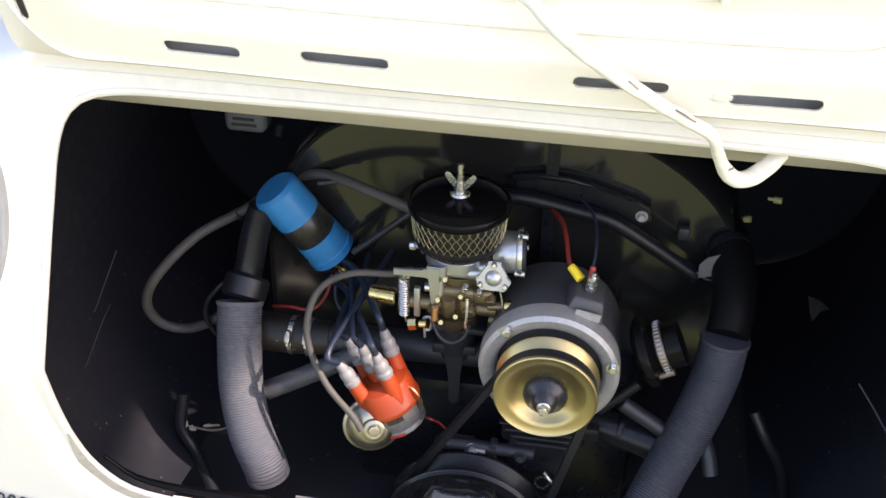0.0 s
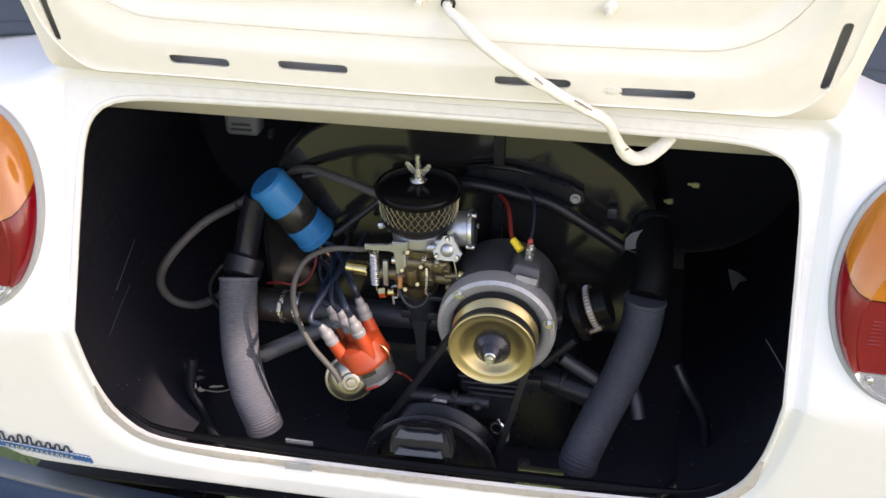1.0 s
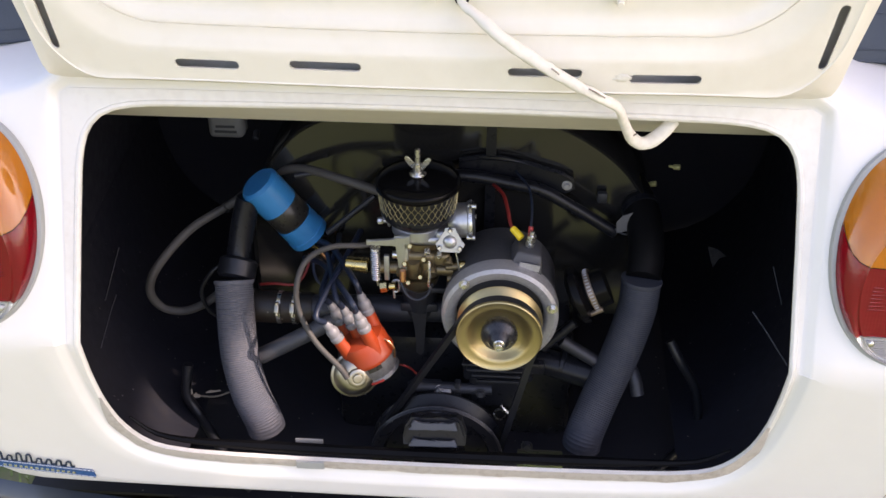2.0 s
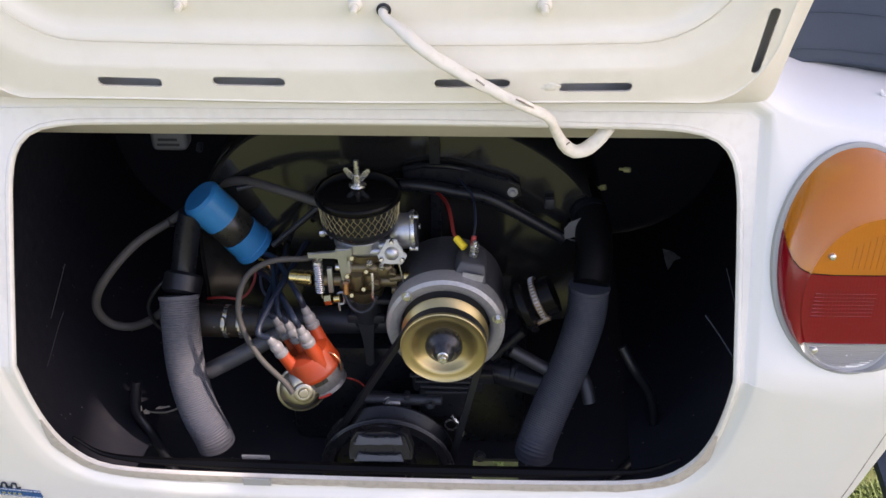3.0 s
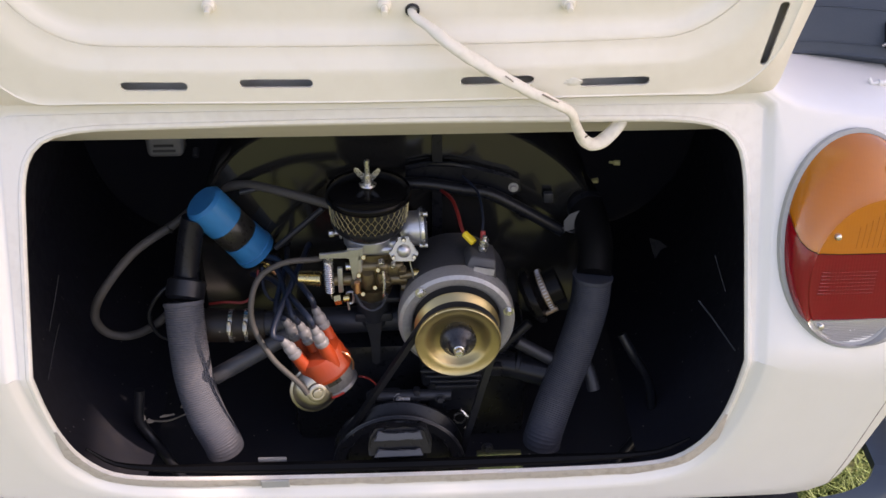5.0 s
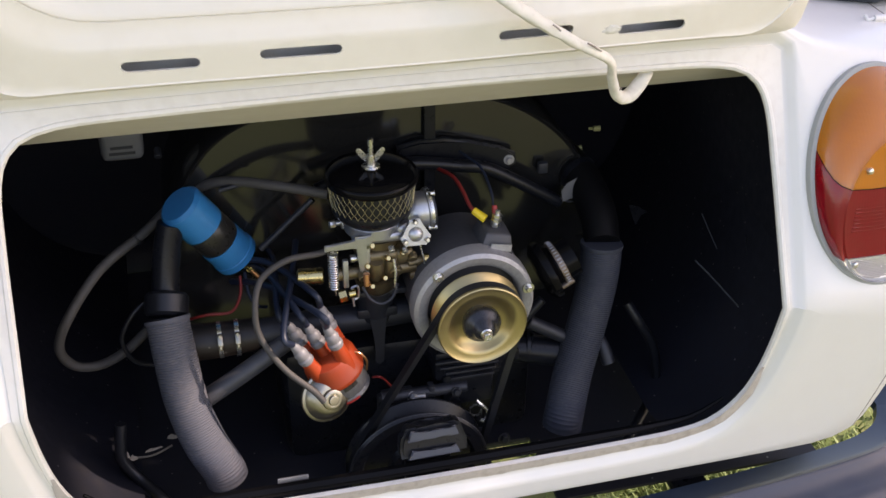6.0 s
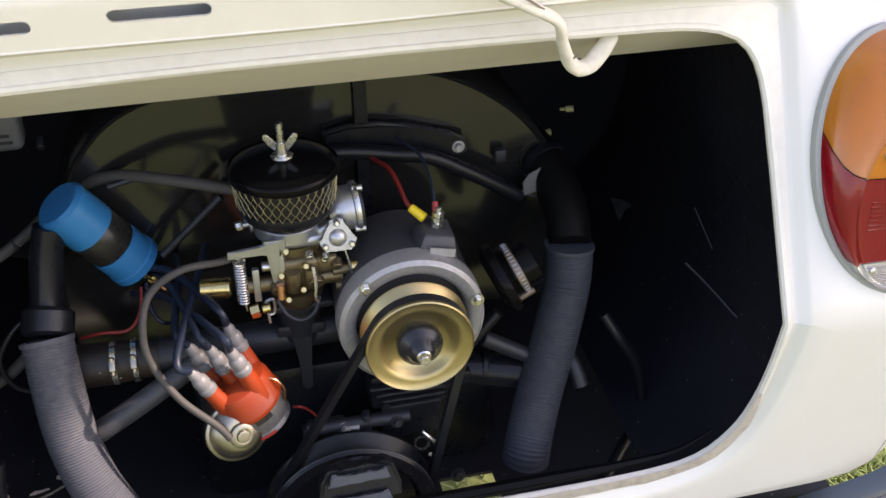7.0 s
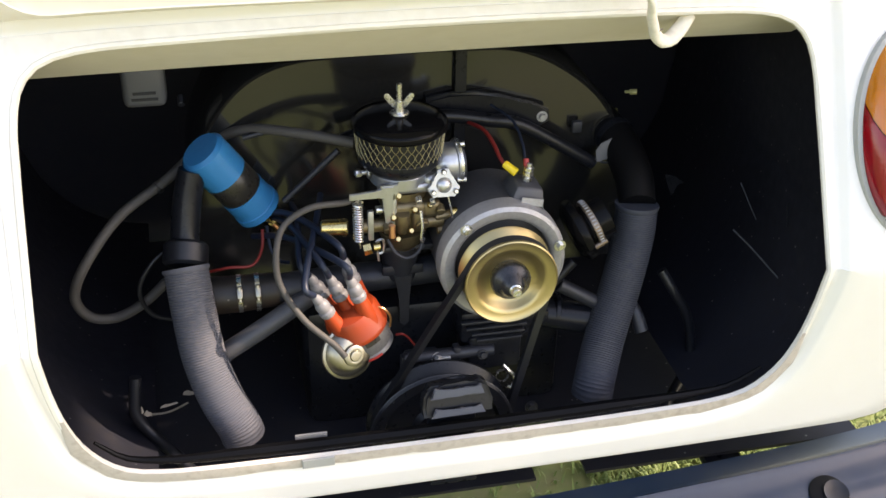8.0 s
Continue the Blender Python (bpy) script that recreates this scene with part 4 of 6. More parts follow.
def build_generator():
    g = thing("alternator", (0.077, 0.05, 0.645), "grey alternator with a gold zinc pulley on the engine", "alternator")
    c = Vector((0.0755, 0.0, 0.716))
    back = (0, 1, 0)
    bm = bmesh.new()
    lathe(bm, [(0.0505, 0.012), (0.0508, 0.002), (0.0525, -0.001), (0.0560, -0.0028), (0.0630, -0.004), (0.0670, -0.001), (0.0680, 0.004), (0.0680, 0.018), (0.0655, 0.021), (0.0505, 0.021)], c, back, 64, True)
    part("end_ring", bm, M_ALT, g, "dull cast aluminium end ring")
    bm = bmesh.new()
    lathe(bm, [(0.0, 0.012), (0.058, 0.016), (0.0655, 0.02), (0.0655, 0.085), (0.064, 0.092), (0.05, 0.10), (0.0, 0.102)], c, back, 48)
    part("casing", bm, M_ALTDK, g, "dark grey casing")
    bm = bmesh.new()
    lathe(bm, [(0.012, -0.024), (0.020, -0.0225), (0.026, -0.0235), (0.0315, -0.0270), (0.0350, -0.0315), (0.0368, -0.0335), (0.0400, -0.0342), (0.0455, -0.0355), (0.0475, -0.0370), (0.0488, -0.0362), (0.0490, -0.0335), (0.036, -0.022), (0.036, -0.018), (0.0485, -0.0085), (0.0495, -0.0065), (0.0475, -0.0055), (0.03, -0.005), (0.012, -0.005)], c + Vector((0, 0, -0.002)), back, 72, True)
    wheel = part("pulley", bm, M_GOLD, g, "gold zinc-plated pulley")
    bm = bmesh.new()
    lathe(bm, [(0.0, -0.050), (0.0075, -0.050), (0.0105, -0.0475), (0.0125, -0.043), (0.0155, -0.039), (0.0195, -0.0365), (0.0212, -0.033), (0.0205, -0.026), (0.018, -0.018), (0.0, -0.018)], c + Vector((0, 0, -0.002)), back, 36)
    part("hub", bm, M_HUB, wheel, "dark satin hub cone")
    bm = bmesh.new()
    lathe(bm, [(0.0, -0.0560), (0.0018, -0.0562), (0.0022, -0.0572), (0.0042, -0.0570), (0.0052, -0.0555), (0.0054, -0.0515), (0.0066, -0.0505), (0.0066, -0.0485), (0, -0.0485)], c + Vector((0, 0, -0.002)), back, 20)
    part("shaft_nut", bm, M_STEEL, wheel, "steel shaft nut")
    for a in (132, 16):
        bm = bmesh.new()
        p = c + Vector((math.cos(radians(a)) * 0.062, -0.004, math.sin(radians(a)) * 0.062))
        bolt(bm, p, (0, -1, 0), 0.0042, 0.004)
        part("bolt", bm, M_STEEL, g, "zinc bolt")
    # terminal block on top
    bm = bmesh.new()
    box(bm, (0.104, 0.035, 0.780), (0.040, 0.046, 0.024), (0, 12, 0), 0.003, taper=0.72)
    block = part("terminal_block", bm, M_ALTDK, g)
    bm = bmesh.new()
    prism(bm, [(-0.012, -0.004), (0.012, -0.004), (0.012, 0.004), (-0.012, 0.004)], (0.1065, 0.0112, 0.7795), (0.98, 0, -0.2), (0.2, 0.1, 0.97), 0.0016, 0.0005)
    part("rating_plate", bm, M_ALT, block, "pale rating plate")
    bm = bmesh.new()
    rod(bm, (0.106, 0.034, 0.790), (0.109, 0.034, 0.812), 0.0028, 12)
    for z in (0.793, 0.799, 0.804):
        lathe(bm, [(0, 0), (0.0055, 0), (0.0055, 0.0035), (0, 0.0035)], (0.106 + (z - 0.79) * 0.14, 0.034, z), (0.14, 0, 1), 6)
    part("terminal_stud", bm, M_STEEL, block, "zinc terminal stud with nuts")


def build_filter():
    f = thing("air_filter", (-0.023, 0.06, 0.815), "black round air filter with expanded metal mesh", "air filter")
    c = Vector((-0.023, 0.060, 0.0))
    up = (0, 0, 1)
    bm = bmesh.new()
    lathe(bm, [(0, 0.866), (0.02, 0.866), (0.034, 0.8645), (0.043, 0.8625), (0.0455, 0.8605), (0.0475, 0.8615), (0.0488, 0.860), (0.0492, 0.8565), (0.0486, 0.8535), (0.0470, 0.8520), (0.044, 0.8525), (0, 0.8525)], c, up, 64)
    top = part("lid", bm, M_FILTER, f, "gloss black filter lid with a rolled rim")
    bm = bmesh.new()
    lathe(bm, [(0, 0.824), (0.0415, 0.824), (0.0440, 0.856), (0, 0.856)], c, up, 48)
    part("element", bm, M_RUBBER, f, "dark pleated element")
    bm = bmesh.new()
    lathe(bm, [(0, 0.806), (0.030, 0.806), (0.036, 0.811), (0.0425, 0.818), (0.0442, 0.8245), (0.0435, 0.8268), (0, 0.8268)], c, up, 56)
    part("base", bm, M_SATIN, f, "black filter base")
    # expanded mesh: two sets of crossing strands
    bm = bmesh.new()
    z0, z1, n, turns = 0.8255, 0.8550, 36, 2.5
    for sgn in (-1, 1):
        for k in range(n):
            prev = None
            for i in range(15):
                q = i / 14
                a = 2 * math.pi * k / n + sgn * q * (2 * math.pi / n) * turns
                R = 0.0434 + (0.0462 - 0.0434) * q + (0.0002 if sgn > 0 else 0.0)
                wave = 0.0009 * math.sin(q * turns * 2 * math.pi)
                o = Vector((math.cos(a), math.sin(a), 0))
                tdir = Vector((-o.y, o.x, 0))
                mid = Vector((c.x, c.y, z0 + (z1 - z0) * q + wave)) + o * R
                quad = [bm.verts.new(mid + tdir * w + o * h) for w, h in ((-0.00048, 0), (-0.00022, 0.0005), (0.00022, 0.0005), (0.00048, 0))]
                if prev:
                    for j in range(3):
                        bm.faces.new((prev[j], prev[j + 1], quad[j + 1], quad[j]))
                prev = quad
    part("mesh_screen", bm, M_MESH, f, "brassy expanded metal screen", smooth=False)
    bm = bmesh.new()
    rod(bm, (c.x, c.y, 0.860), (c.x, c.y, 0.899), 0.003, 14)
    part("stud", bm, M_STEEL, top, "threaded steel stud")
    bm = bmesh.new()
    rod(bm, (c.x, c.y, 0.866), (c.x, c.y, 0.881), 0.0055, 14, 0.0045)
    for sx in (-1, 1):
        prism(bm, [(0.002, 0.004), (0.006, 0.003), (0.0105, 0.008), (0.0140, 0.0125), (0.0150, 0.0155), (0.0138, 0.0180), (0.0112, 0.0182), (0.0088, 0.0150), (0.0060, 0.0105), (0.002, 0.009)], (c.x, c.y - 0.0012 * sx, 0.870), (sx, 0, 0), (0, 0, 1), -0.0024 * sx, 0.0006)
    lathe(bm, [(0.003, 0.0), (0.0092, 0.0), (0.0098, 0.0012), (0.0085, 0.0028), (0.003, 0.003)], (c.x, c.y, 0.8665), (0, 0, 1), 20, True)
    part("wing_nut", bm, M_STEEL, top, "zinc wing nut")


def hose_things():
    for pts, mat, lab, cuff in (
        ([(-0.248, 0.056, 0.712), (-0.245, 0.036, 0.680), (-0.239, 0.012, 0.634), (-0.226, -0.008, 0.592), (-0.210, -0.020, 0.560), (-0.206, -0.022, 0.545)], M_HOSE_SUNLIT, "grey ribbed air hose, partly sunlit, its colour lightened for the sun", None),
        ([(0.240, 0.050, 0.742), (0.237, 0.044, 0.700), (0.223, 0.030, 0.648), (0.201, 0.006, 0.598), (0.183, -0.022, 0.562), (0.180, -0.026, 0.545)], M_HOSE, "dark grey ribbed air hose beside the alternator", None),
    ):
        hose = thing("air_hose", pts[-1], lab, "hose", "ribbed air hoses")
        bm = bmesh.new()
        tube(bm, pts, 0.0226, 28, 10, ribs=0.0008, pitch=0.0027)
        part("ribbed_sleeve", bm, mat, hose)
        for a, b in ((pts[0], pts[1]),):
            bm = bmesh.new()
            d = (Vector(b) - Vector(a)).normalized()
            lathe(bm, [(0.0205, -0.001), (0.0242, -0.001), (0.0245, 0.001), (0.0242, 0.003), (0.0205, 0.003)], a, d, 28, True)
            part("end_cuff", bm, mat, hose)


def build_coil():
    c = thing("ignition_coil", (-0.19, 0.13, 0.74), "blue cylindrical ignition coil with a black label band", "ignition coil")
    a, b = Vector((-0.222, 0.112, 0.819)), Vector((-0.166, 0.130, 0.734))
    ax = (b - a).normalized()
    L = (b - a).length
    r = 0.0255
    bm = bmesh.new()
    lathe(bm, [(0, 0), (r - 0.004, 0.0), (r, 0.004), (r, L * 0.40), (r - 0.001, L * 0.405)], a, ax, 40)
    lathe(bm, [(r - 0.001, L * 0.68), (r, L * 0.685), (r, L * 0.90), (r + 0.0012, L * 0.91), (r + 0.0012, L * 0.985), (r - 0.002, L), (0, L)], a, ax, 40)
    part("can", bm, M_BLUE, c)
    bm = bmesh.new()
    lathe(bm, [(r - 0.0012, L * 0.40), (r - 0.0006, L * 0.41), (r - 0.0006, L * 0.675), (r - 0.0012, L * 0.685)], a, ax, 40)
    part("label_band", bm, M_BAND, c, "black and yellow label band")
    bm = bmesh.new()
    rod(bm, b - ax * 0.002, b + ax * 0.016, 0.010, 20, 0.007)
    part("tower", bm, M_RUBBER, c, "black high-tension tower")
    u, v, w = axes(ax)
    for k, (du, dv) in enumerate(((0.016, 0.004), (-0.015, -0.006))):
        bm = bmesh.new()
        p = b + u * du + v * dv
        rod(bm, p, p + ax * 0.018, 0.0024, 10)
        box(bm, p + ax * 0.018 + Vector((0, -0.002, 0)), (0.0075, 0.0015, 0.013), (0, -28, 0), 0.0004)
        lathe(bm, [(0, 0), (0.0042, 0), (0.0042, 0.004), (0, 0.004)], p + ax * 0.002, ax, 6)
        part("terminal", bm, M_BRASS, c, "brass terminal")
        bm = bmesh.new()
        rod(bm, p + ax * 0.016, p + ax * 0.030 + Vector((0.002, -0.004, 0)), 0.0034, 10, 0.0026)
        part("spade_sleeve", bm, M_COPPER if k else M_BOOT, c, "crimped spade connector")


def build_distributor():
    d = thing("distributor", (-0.065, 0.0, 0.60), "ignition distributor with an orange cap and silver vacuum can", "distributor")
    base, top = Vector((-0.073, -0.004, 0.647)), Vector((-0.0996, -0.0022, 0.7056))
    ax = (top - base).normalized()
    L = (top - base).length
    bm = bmesh.new()
    lathe(bm, [(0, -0.024), (0.010, -0.024), (0.012, -0.020), (0.024, -0.018), (0.0262, -0.0165), (0.0262, -0.013), (0.0255, -0.012), (0.0262, -0.008), (0.0285, -0.004), (0.0285, 0.008), (0, 0.008)], base, ax, 36)
    part("housing", bm, M_GREYCAST, d, "dull grey distributor housing")
    bm = bmesh.new()
    lathe(bm, [(0, 0.008), (0.0305, 0.008), (0.0315, 0.0105), (0.0315, 0.0135), (0.0305, 0.015), (0.0300, 0.030), (0.0275, 0.036), (0.020, L * 0.62), (0.017, L * 0.64), (0, L * 0.64)], base, ax, 36)
    u, v, w = axes(ax)
    tips = []
    for k in range(5):
        if k == 4:
            o, tilt = Vector((0, 0, 0)), Vector((0, 0, 0))
        else:
            an = radians(17 + 90 * k)
            o = (u * math.cos(an) + v * math.sin(an)) * 0.0205
            tilt = o * 0.22
        p = base + ax * 0.018 + o
        q = base + ax * (L * 0.90) + o + tilt
        rod(bm, p, q, 0.0098, 18, 0.0074)
        tips.append((q, (q - p).normalized()))
    cap = part("cap", bm, M_ORANGE, d, "orange distributor cap with five towers")
    for a0, a1, h, r, mat, nm in ((-0.5, 0.1, 0.0075, 0.0290, M_BAND, "rating_plate"), (-0.75, -0.1, -0.0105, 0.0266, M_RED, "red_band")):
        bm = bmesh.new()
        side = (Vector((0.35, -0.8, 0.3)) - ax * Vector((0.35, -0.8, 0.3)).dot(ax)).normalized()
        oth = ax.cross(side)
        pts = [base + ax * (h - 0.006) + (side * math.cos(a0 + (a1 - a0) * k / 8) + oth * math.sin(a0 + (a1 - a0) * k / 8)) * r for k in range(9)]
        lo = [bm.verts.new(p) for p in pts]
        hi = [bm.verts.new(p + ax * (0.011 if nm == "rating_plate" else 0.003)) for p in pts]
        for k in range(8):
            bm.faces.new((lo[k], lo[k + 1], hi[k + 1], hi[k]))
        part(nm, bm, mat, d)
    # vacuum can in front
    vc = Vector((-0.090, -0.031, 0.644))
    vax = Vector((0.28, -0.86, 0.30)).normalized()
    bm = bmesh.new()
    lathe(bm, [(0, -0.018), (0.020, -0.017), (0.0265, -0.012), (0.0290, -0.0100), (0.0295, -0.0085), (0.0288, -0.0068), (0.0262, -0.0060), (0.0245, -0.0030), (0.0205, 0.0022), (0.0170, 0.0048), (0.0140, 0.0056), (0.0118, 0.0058), (0.0112, 0.0092), (0.0085, 0.0104), (0.0062, 0.0100), (0.0055, 0.0118), (0.0030, 0.0122), (0, 0.0118)], vc, vax, 56)
    part("vacuum_can", bm, M_CHROME, d, "satin silver vacuum advance can")
    bm = bmesh.new()
    rod(bm, vc - vax * 0.016, base + ax * 0.0, 0.008, 12)
    part("can_arm", bm, M_GREYCAST, d)
    bm = bmesh.new()
    east = (Vector((1, -0.25, 0)) - ax * ax.x).normalized()
    tube(bm, [base + east * 0.03, base + east * 0.036 + ax * 0.012, base + east * 0.034 + ax * 0.024, base + east * 0.027 + ax * 0.03], 0.0012, 6, 4)
    part("spring_clip", bm, M_COPPER, d, "wire spring clip")
    for q, t in tips:
        bm = bmesh.new()
        lathe(bm, [(0, -0.005), (0.0078, -0.005), (0.0084, -0.003), (0.0084, 0.0005), (0.0068, 0.0025), (0.0074, 0.0050), (0.0076, 0.0090), (0.0066, 0.0125), (0.0052, 0.0140), (0.0054, 0.0175), (0.0048, 0.021), (0.0036, 0.024), (0, 0.024)], q, t, 20)
        part("plug_boot", bm, M_BOOT, cap, "grey rubber plug boot")
    return tips


def leads(tips):
    ends = [(-0.175, 0.13, 0.70), (-0.16, 0.12, 0.735), (-0.13, 0.14, 0.73), (-0.10, 0.12, 0.75), (-0.158, 0.133, 0.722)]
    for (q, t), e in zip(tips, ends):
        e = Vector(e)
        a = q + t * 0.022
        bm = bmesh.new()
        tube(bm, [a, a + t * 0.02, a.lerp(e, 0.6) + Vector((0, 0.01, 0.012)), e], 0.0036, 10, 8)
        single("spark_lead", bm, M_WIRE, "dark blue spark plug lead running to the distributor", "cable", "spark plug leads")


SHROUD = build_shroud()
build_generator()
build_filter()
hose_things()
build_coil()
TIPS = build_distributor()
leads(TIPS)


# ---- carburettor and manifold ----
def build_carb():
    c = thing("carburettor", (-0.022, 0.06, 0.70), "aged aluminium and brass carburettor under the filter", "carburettor")
    bm = bmesh.new()
    lathe(bm, [(0, 0.795), (0.031, 0.795), (0.031, 0.806), (0.026, 0.812), (0, 0.812)], (-0.023, 0.06, 0), (0, 0, 1), 32)
    box(bm, (-0.020, 0.060, 0.794), (0.058, 0.056, 0.012), (0, 0, 0), 0.005, 3)
    box(bm, (0.010, 0.052, 0.798), (0.028, 0.034, 0.018), (0, 0, 10), 0.006, 3)
    lathe(bm, [(0, 0), (0.0075, 0), (0.0080, 0.010), (0.0065, 0.014), (0, 0.014)], (-0.038, 0.036, 0.778), (0, -0.15, 1), 16)
    prism(bm, [(-0.008, 0.022), (0.006, 0.022), (0.003, -0.004), (0.0, -0.024), (-0.003, -0.024)], (-0.040, 0.032, 0.782), (1, 0, 0), (0, 0, 1), 0.007, 0.0015)
    part("top_cover", bm, M_ALU, c, "cast aluminium top cover")
    bm = bmesh.new()
    lathe(bm, [(0, 0.735), (0.022, 0.737), (0.0245, 0.744), (0.0235, 0.765), (0.0255, 0.770), (0.0255, 0.788), (0, 0.789)], (-0.020, 0.058, 0), (0, 0, 1), 28)
    box(bm, (-0.020, 0.045, 0.762), (0.040, 0.034, 0.036), (0, 0, 0), 0.006, 3)
    box(bm, (0.004, 0.044, 0.770), (0.022, 0.030, 0.018), (0, 0, 6), 0.005, 3)
    lathe(bm, [(0, 0), (0.0075, 0), (0.0085, 0.003), (0.0085, 0.020), (0.0070, 0.024), (0, 0.024)], (-0.026, 0.032, 0.748), (0, -0.25, 1), 18)
    lathe(bm, [(0, 0), (0.0060, 0), (0.0068, 0.002), (0.0068, 0.016), (0.0050, 0.020), (0, 0.020)], (-0.010, 0.030, 0.752), (0, -0.2, 1), 18)
    rod(bm, (-0.006, 0.026, 0.760), (-0.006, 0.020, 0.757), 0.007, 16)
    rod(bm, (-0.040, 0.030, 0.757), (-0.040, 0.022, 0.753), 0.006, 16)
    rod(bm, (-0.075, 0.04, 0.752), (0.02, 0.04, 0.752), 0.0075, 16)
    rod(bm, (0.01, 0.038, 0.757), (0.058, 0.04, 0.760), 0.0055, 14)
    rod(bm, (0.012, 0.036, 0.742), (0.034, 0.036, 0.742), 0.005, 14)
    lathe(bm, [(0, 0.716), (0.012, 0.718), (0.022, 0.728), (0.026, 0.742), (0, 0.744)], (-0.022, 0.05, 0), (0, 0, 1), 24)
    part("float_bowl", bm, M_BRONZE, c, "brown-tinged zinc float bowl")
    # curved wire rim below the bowl
    bm = bmesh.new()
    tube(bm, [(-0.042, 0.026, 0.742), (-0.034, 0.020, 0.728), (-0.022, 0.018, 0.722), (-0.010, 0.020, 0.728), (-0.004, 0.024, 0.742)], 0.002, 8, 6)
    part("bowl_rim", bm, M_CAST, c)
    # bracket arm over the spring
    bm = bmesh.new()
    prism(bm, [(-0.080, 0.790), (-0.050, 0.792), (-0.036, 0.786), (-0.030, 0.790), (-0.030, 0.805), (-0.040, 0.802), (-0.052, 0.798), (-0.080, 0.797)], (0, 0.030, 0), (1, 0, 0), (0, 0, 1), 0.004, 0.001)
    box(bm, (-0.036, 0.030, 0.776), (0.008, 0.008, 0.04), (0, 0, 0), 0.002)
    part("spring_bracket", bm, M_ALU, c)
    # return spring
    bm = bmesh.new()
    pts = []
    for k in range(15 * 10):
        q = k / 149
        a = 2 * math.pi * 15 * q
        pts.append((-0.071 + 0.0048 * math.cos(a), 0.033 + 0.0048 * math.sin(a), 0.784 - 0.044 * q))
    tube(bm, pts, 0.0011, 6, 1)
    rod(bm, (-0.071, 0.033, 0.784), (-0.072, 0.033, 0.794), 0.001, 6)
    rod(bm, (-0.071, 0.033, 0.742), (-0.069, 0.033, 0.730), 0.001, 6)
    part("return_spring", bm, M_STEEL, c, "bright coiled return spring")
    bm = bmesh.new()
    rod(bm, (-0.108, 0.048, 0.750), (-0.080, 0.044, 0.750), 0.0085, 24, 0.0095)
    part("fuel_union", bm, M_BRASS, c, "polished brass union")
    bm = bmesh.new()
    box(bm, (-0.058, 0.034, 0.756), (0.006, 0.006, 0.034), (0, 0, 0), 0.001)
    tube(bm, [(-0.052, 0.036, 0.735), (-0.045, 0.036, 0.736), (-0.045, 0.036, 0.722), (-0.052, 0.036, 0.720)], 0.0016, 6, 4)
    rod(bm, (-0.052, 0.036, 0.735), (-0.050, 0.034, 0.712), 0.0014, 8)
    part("throttle_lever", bm, M_ALU, c)
    bm = bmesh.new()
    lathe(bm, [(0, -0.004), (0.0065, -0.004), (0.0065, 0.004), (0, 0.004)], (-0.062, 0.032, 0.729), (1, 0, 0.2), 6)
    rod(bm, (-0.056, 0.032, 0.730), (-0.048, 0.032, 0.731), 0.0045, 10)
    part("lever_nut", bm, M_BRASS, c, "gold passivated nut")
    # adjusting screw with white tip, upper left
    bm = bmesh.new()
    rod(bm, (-0.064, 0.056, 0.806), (-0.035, 0.056, 0.808), 0.0028, 10)
    rod(bm, (-0.058, 0.056, 0.8062), (-0.055, 0.056, 0.8064), 0.0075, 14)
    part("idle_screw", bm, M_ALU, c)
    bm = bmesh.new()
    lathe(bm, [(0, 0), (0.0042, 0), (0.0046, 0.002), (0.0040, 0.006), (0, 0.007)], (-0.064, 0.056, 0.806), (-1, -0.2, 0), 8)
    part("screw_tip", bm, M_STEEL, c, "bright screw tip")
    # three-cornered diaphragm cover
    bm = bmesh.new()
    out = []
    for k in range(3):
        a0 = math.radians(90 + 120 * k)
        for d in (-40, -20, 0, 20, 40):
            a = a0 + math.radians(d)
            rr = 0.0215 if abs(d) < 30 else 0.0150
            out.append((0.78 * rr * math.cos(a), 0.78 * rr * math.sin(a)))
    fx, fy = Vector((1, 0.0, 0)), Vector((0, 0.28, 0.96))
    prism(bm, out, (0.016, 0.028, 0.800), fx, fy, 0.006, 0.0012)
    fn = fx.cross(fy)
    lathe(bm, [(0, 0.0105), (0.003, 0.0103), (0.0060, 0.0088), (0.0085, 0.0055), (0, 0.005)], (0.016, 0.028, 0.800), fn, 24)
    cover = part("diaphragm_cover", bm, M_ALU, c, "three-cornered aluminium cover")
    for k in range(3):
        a = math.radians(90 + 120 * k)
        bm = bmesh.new()
        lathe(bm, [(0, 0.0042), (0.0018, 0.0042), (0.0029, 0.003), (0.0031, 0), (0, 0)], Vector((0.016, 0.028, 0.800)) + fx * 0.0135 * math.cos(a) + fy * 0.0135 * math.sin(a) + fn * 0.006, fn, 12)
        part("cover_screw", bm, M_STEEL, cover, "steel screw")
    # round automatic choke on the side
    bm = bmesh.new()
    lathe(bm, [(0, 0), (0.015, 0), (0.019, 0.006), (0.0205, 0.012), (0.0205, 0.022), (0.0225, 0.023), (0.0225, 0.026), (0, 0.026)], (0.012, 0.058, 0.808), (1, 0.05, 0.05), 36)
    part("choke_housing", bm, M_ALU, c, "round aluminium choke housing")
    bm = bmesh.new()
    lathe(bm, [(0, 0), (0.021, 0), (0.021, 0.003), (0.0, 0.004)], (0.0395, 0.0595, 0.8095), (1, 0.05, 0.05), 36)
    part("choke_cover", bm, M_CAST, c, "dark choke cover")
    bm = bmesh.new()
    lathe(bm, [(0.0205, 0), (0.0235, 0), (0.0235, 0.003), (0.0205, 0.003)], (0.0365, 0.0594, 0.8094), (1, 0.05, 0.05), 36, True)
    ring = part("clamp_ring", bm, M_STEEL, c, "bright clamp ring")
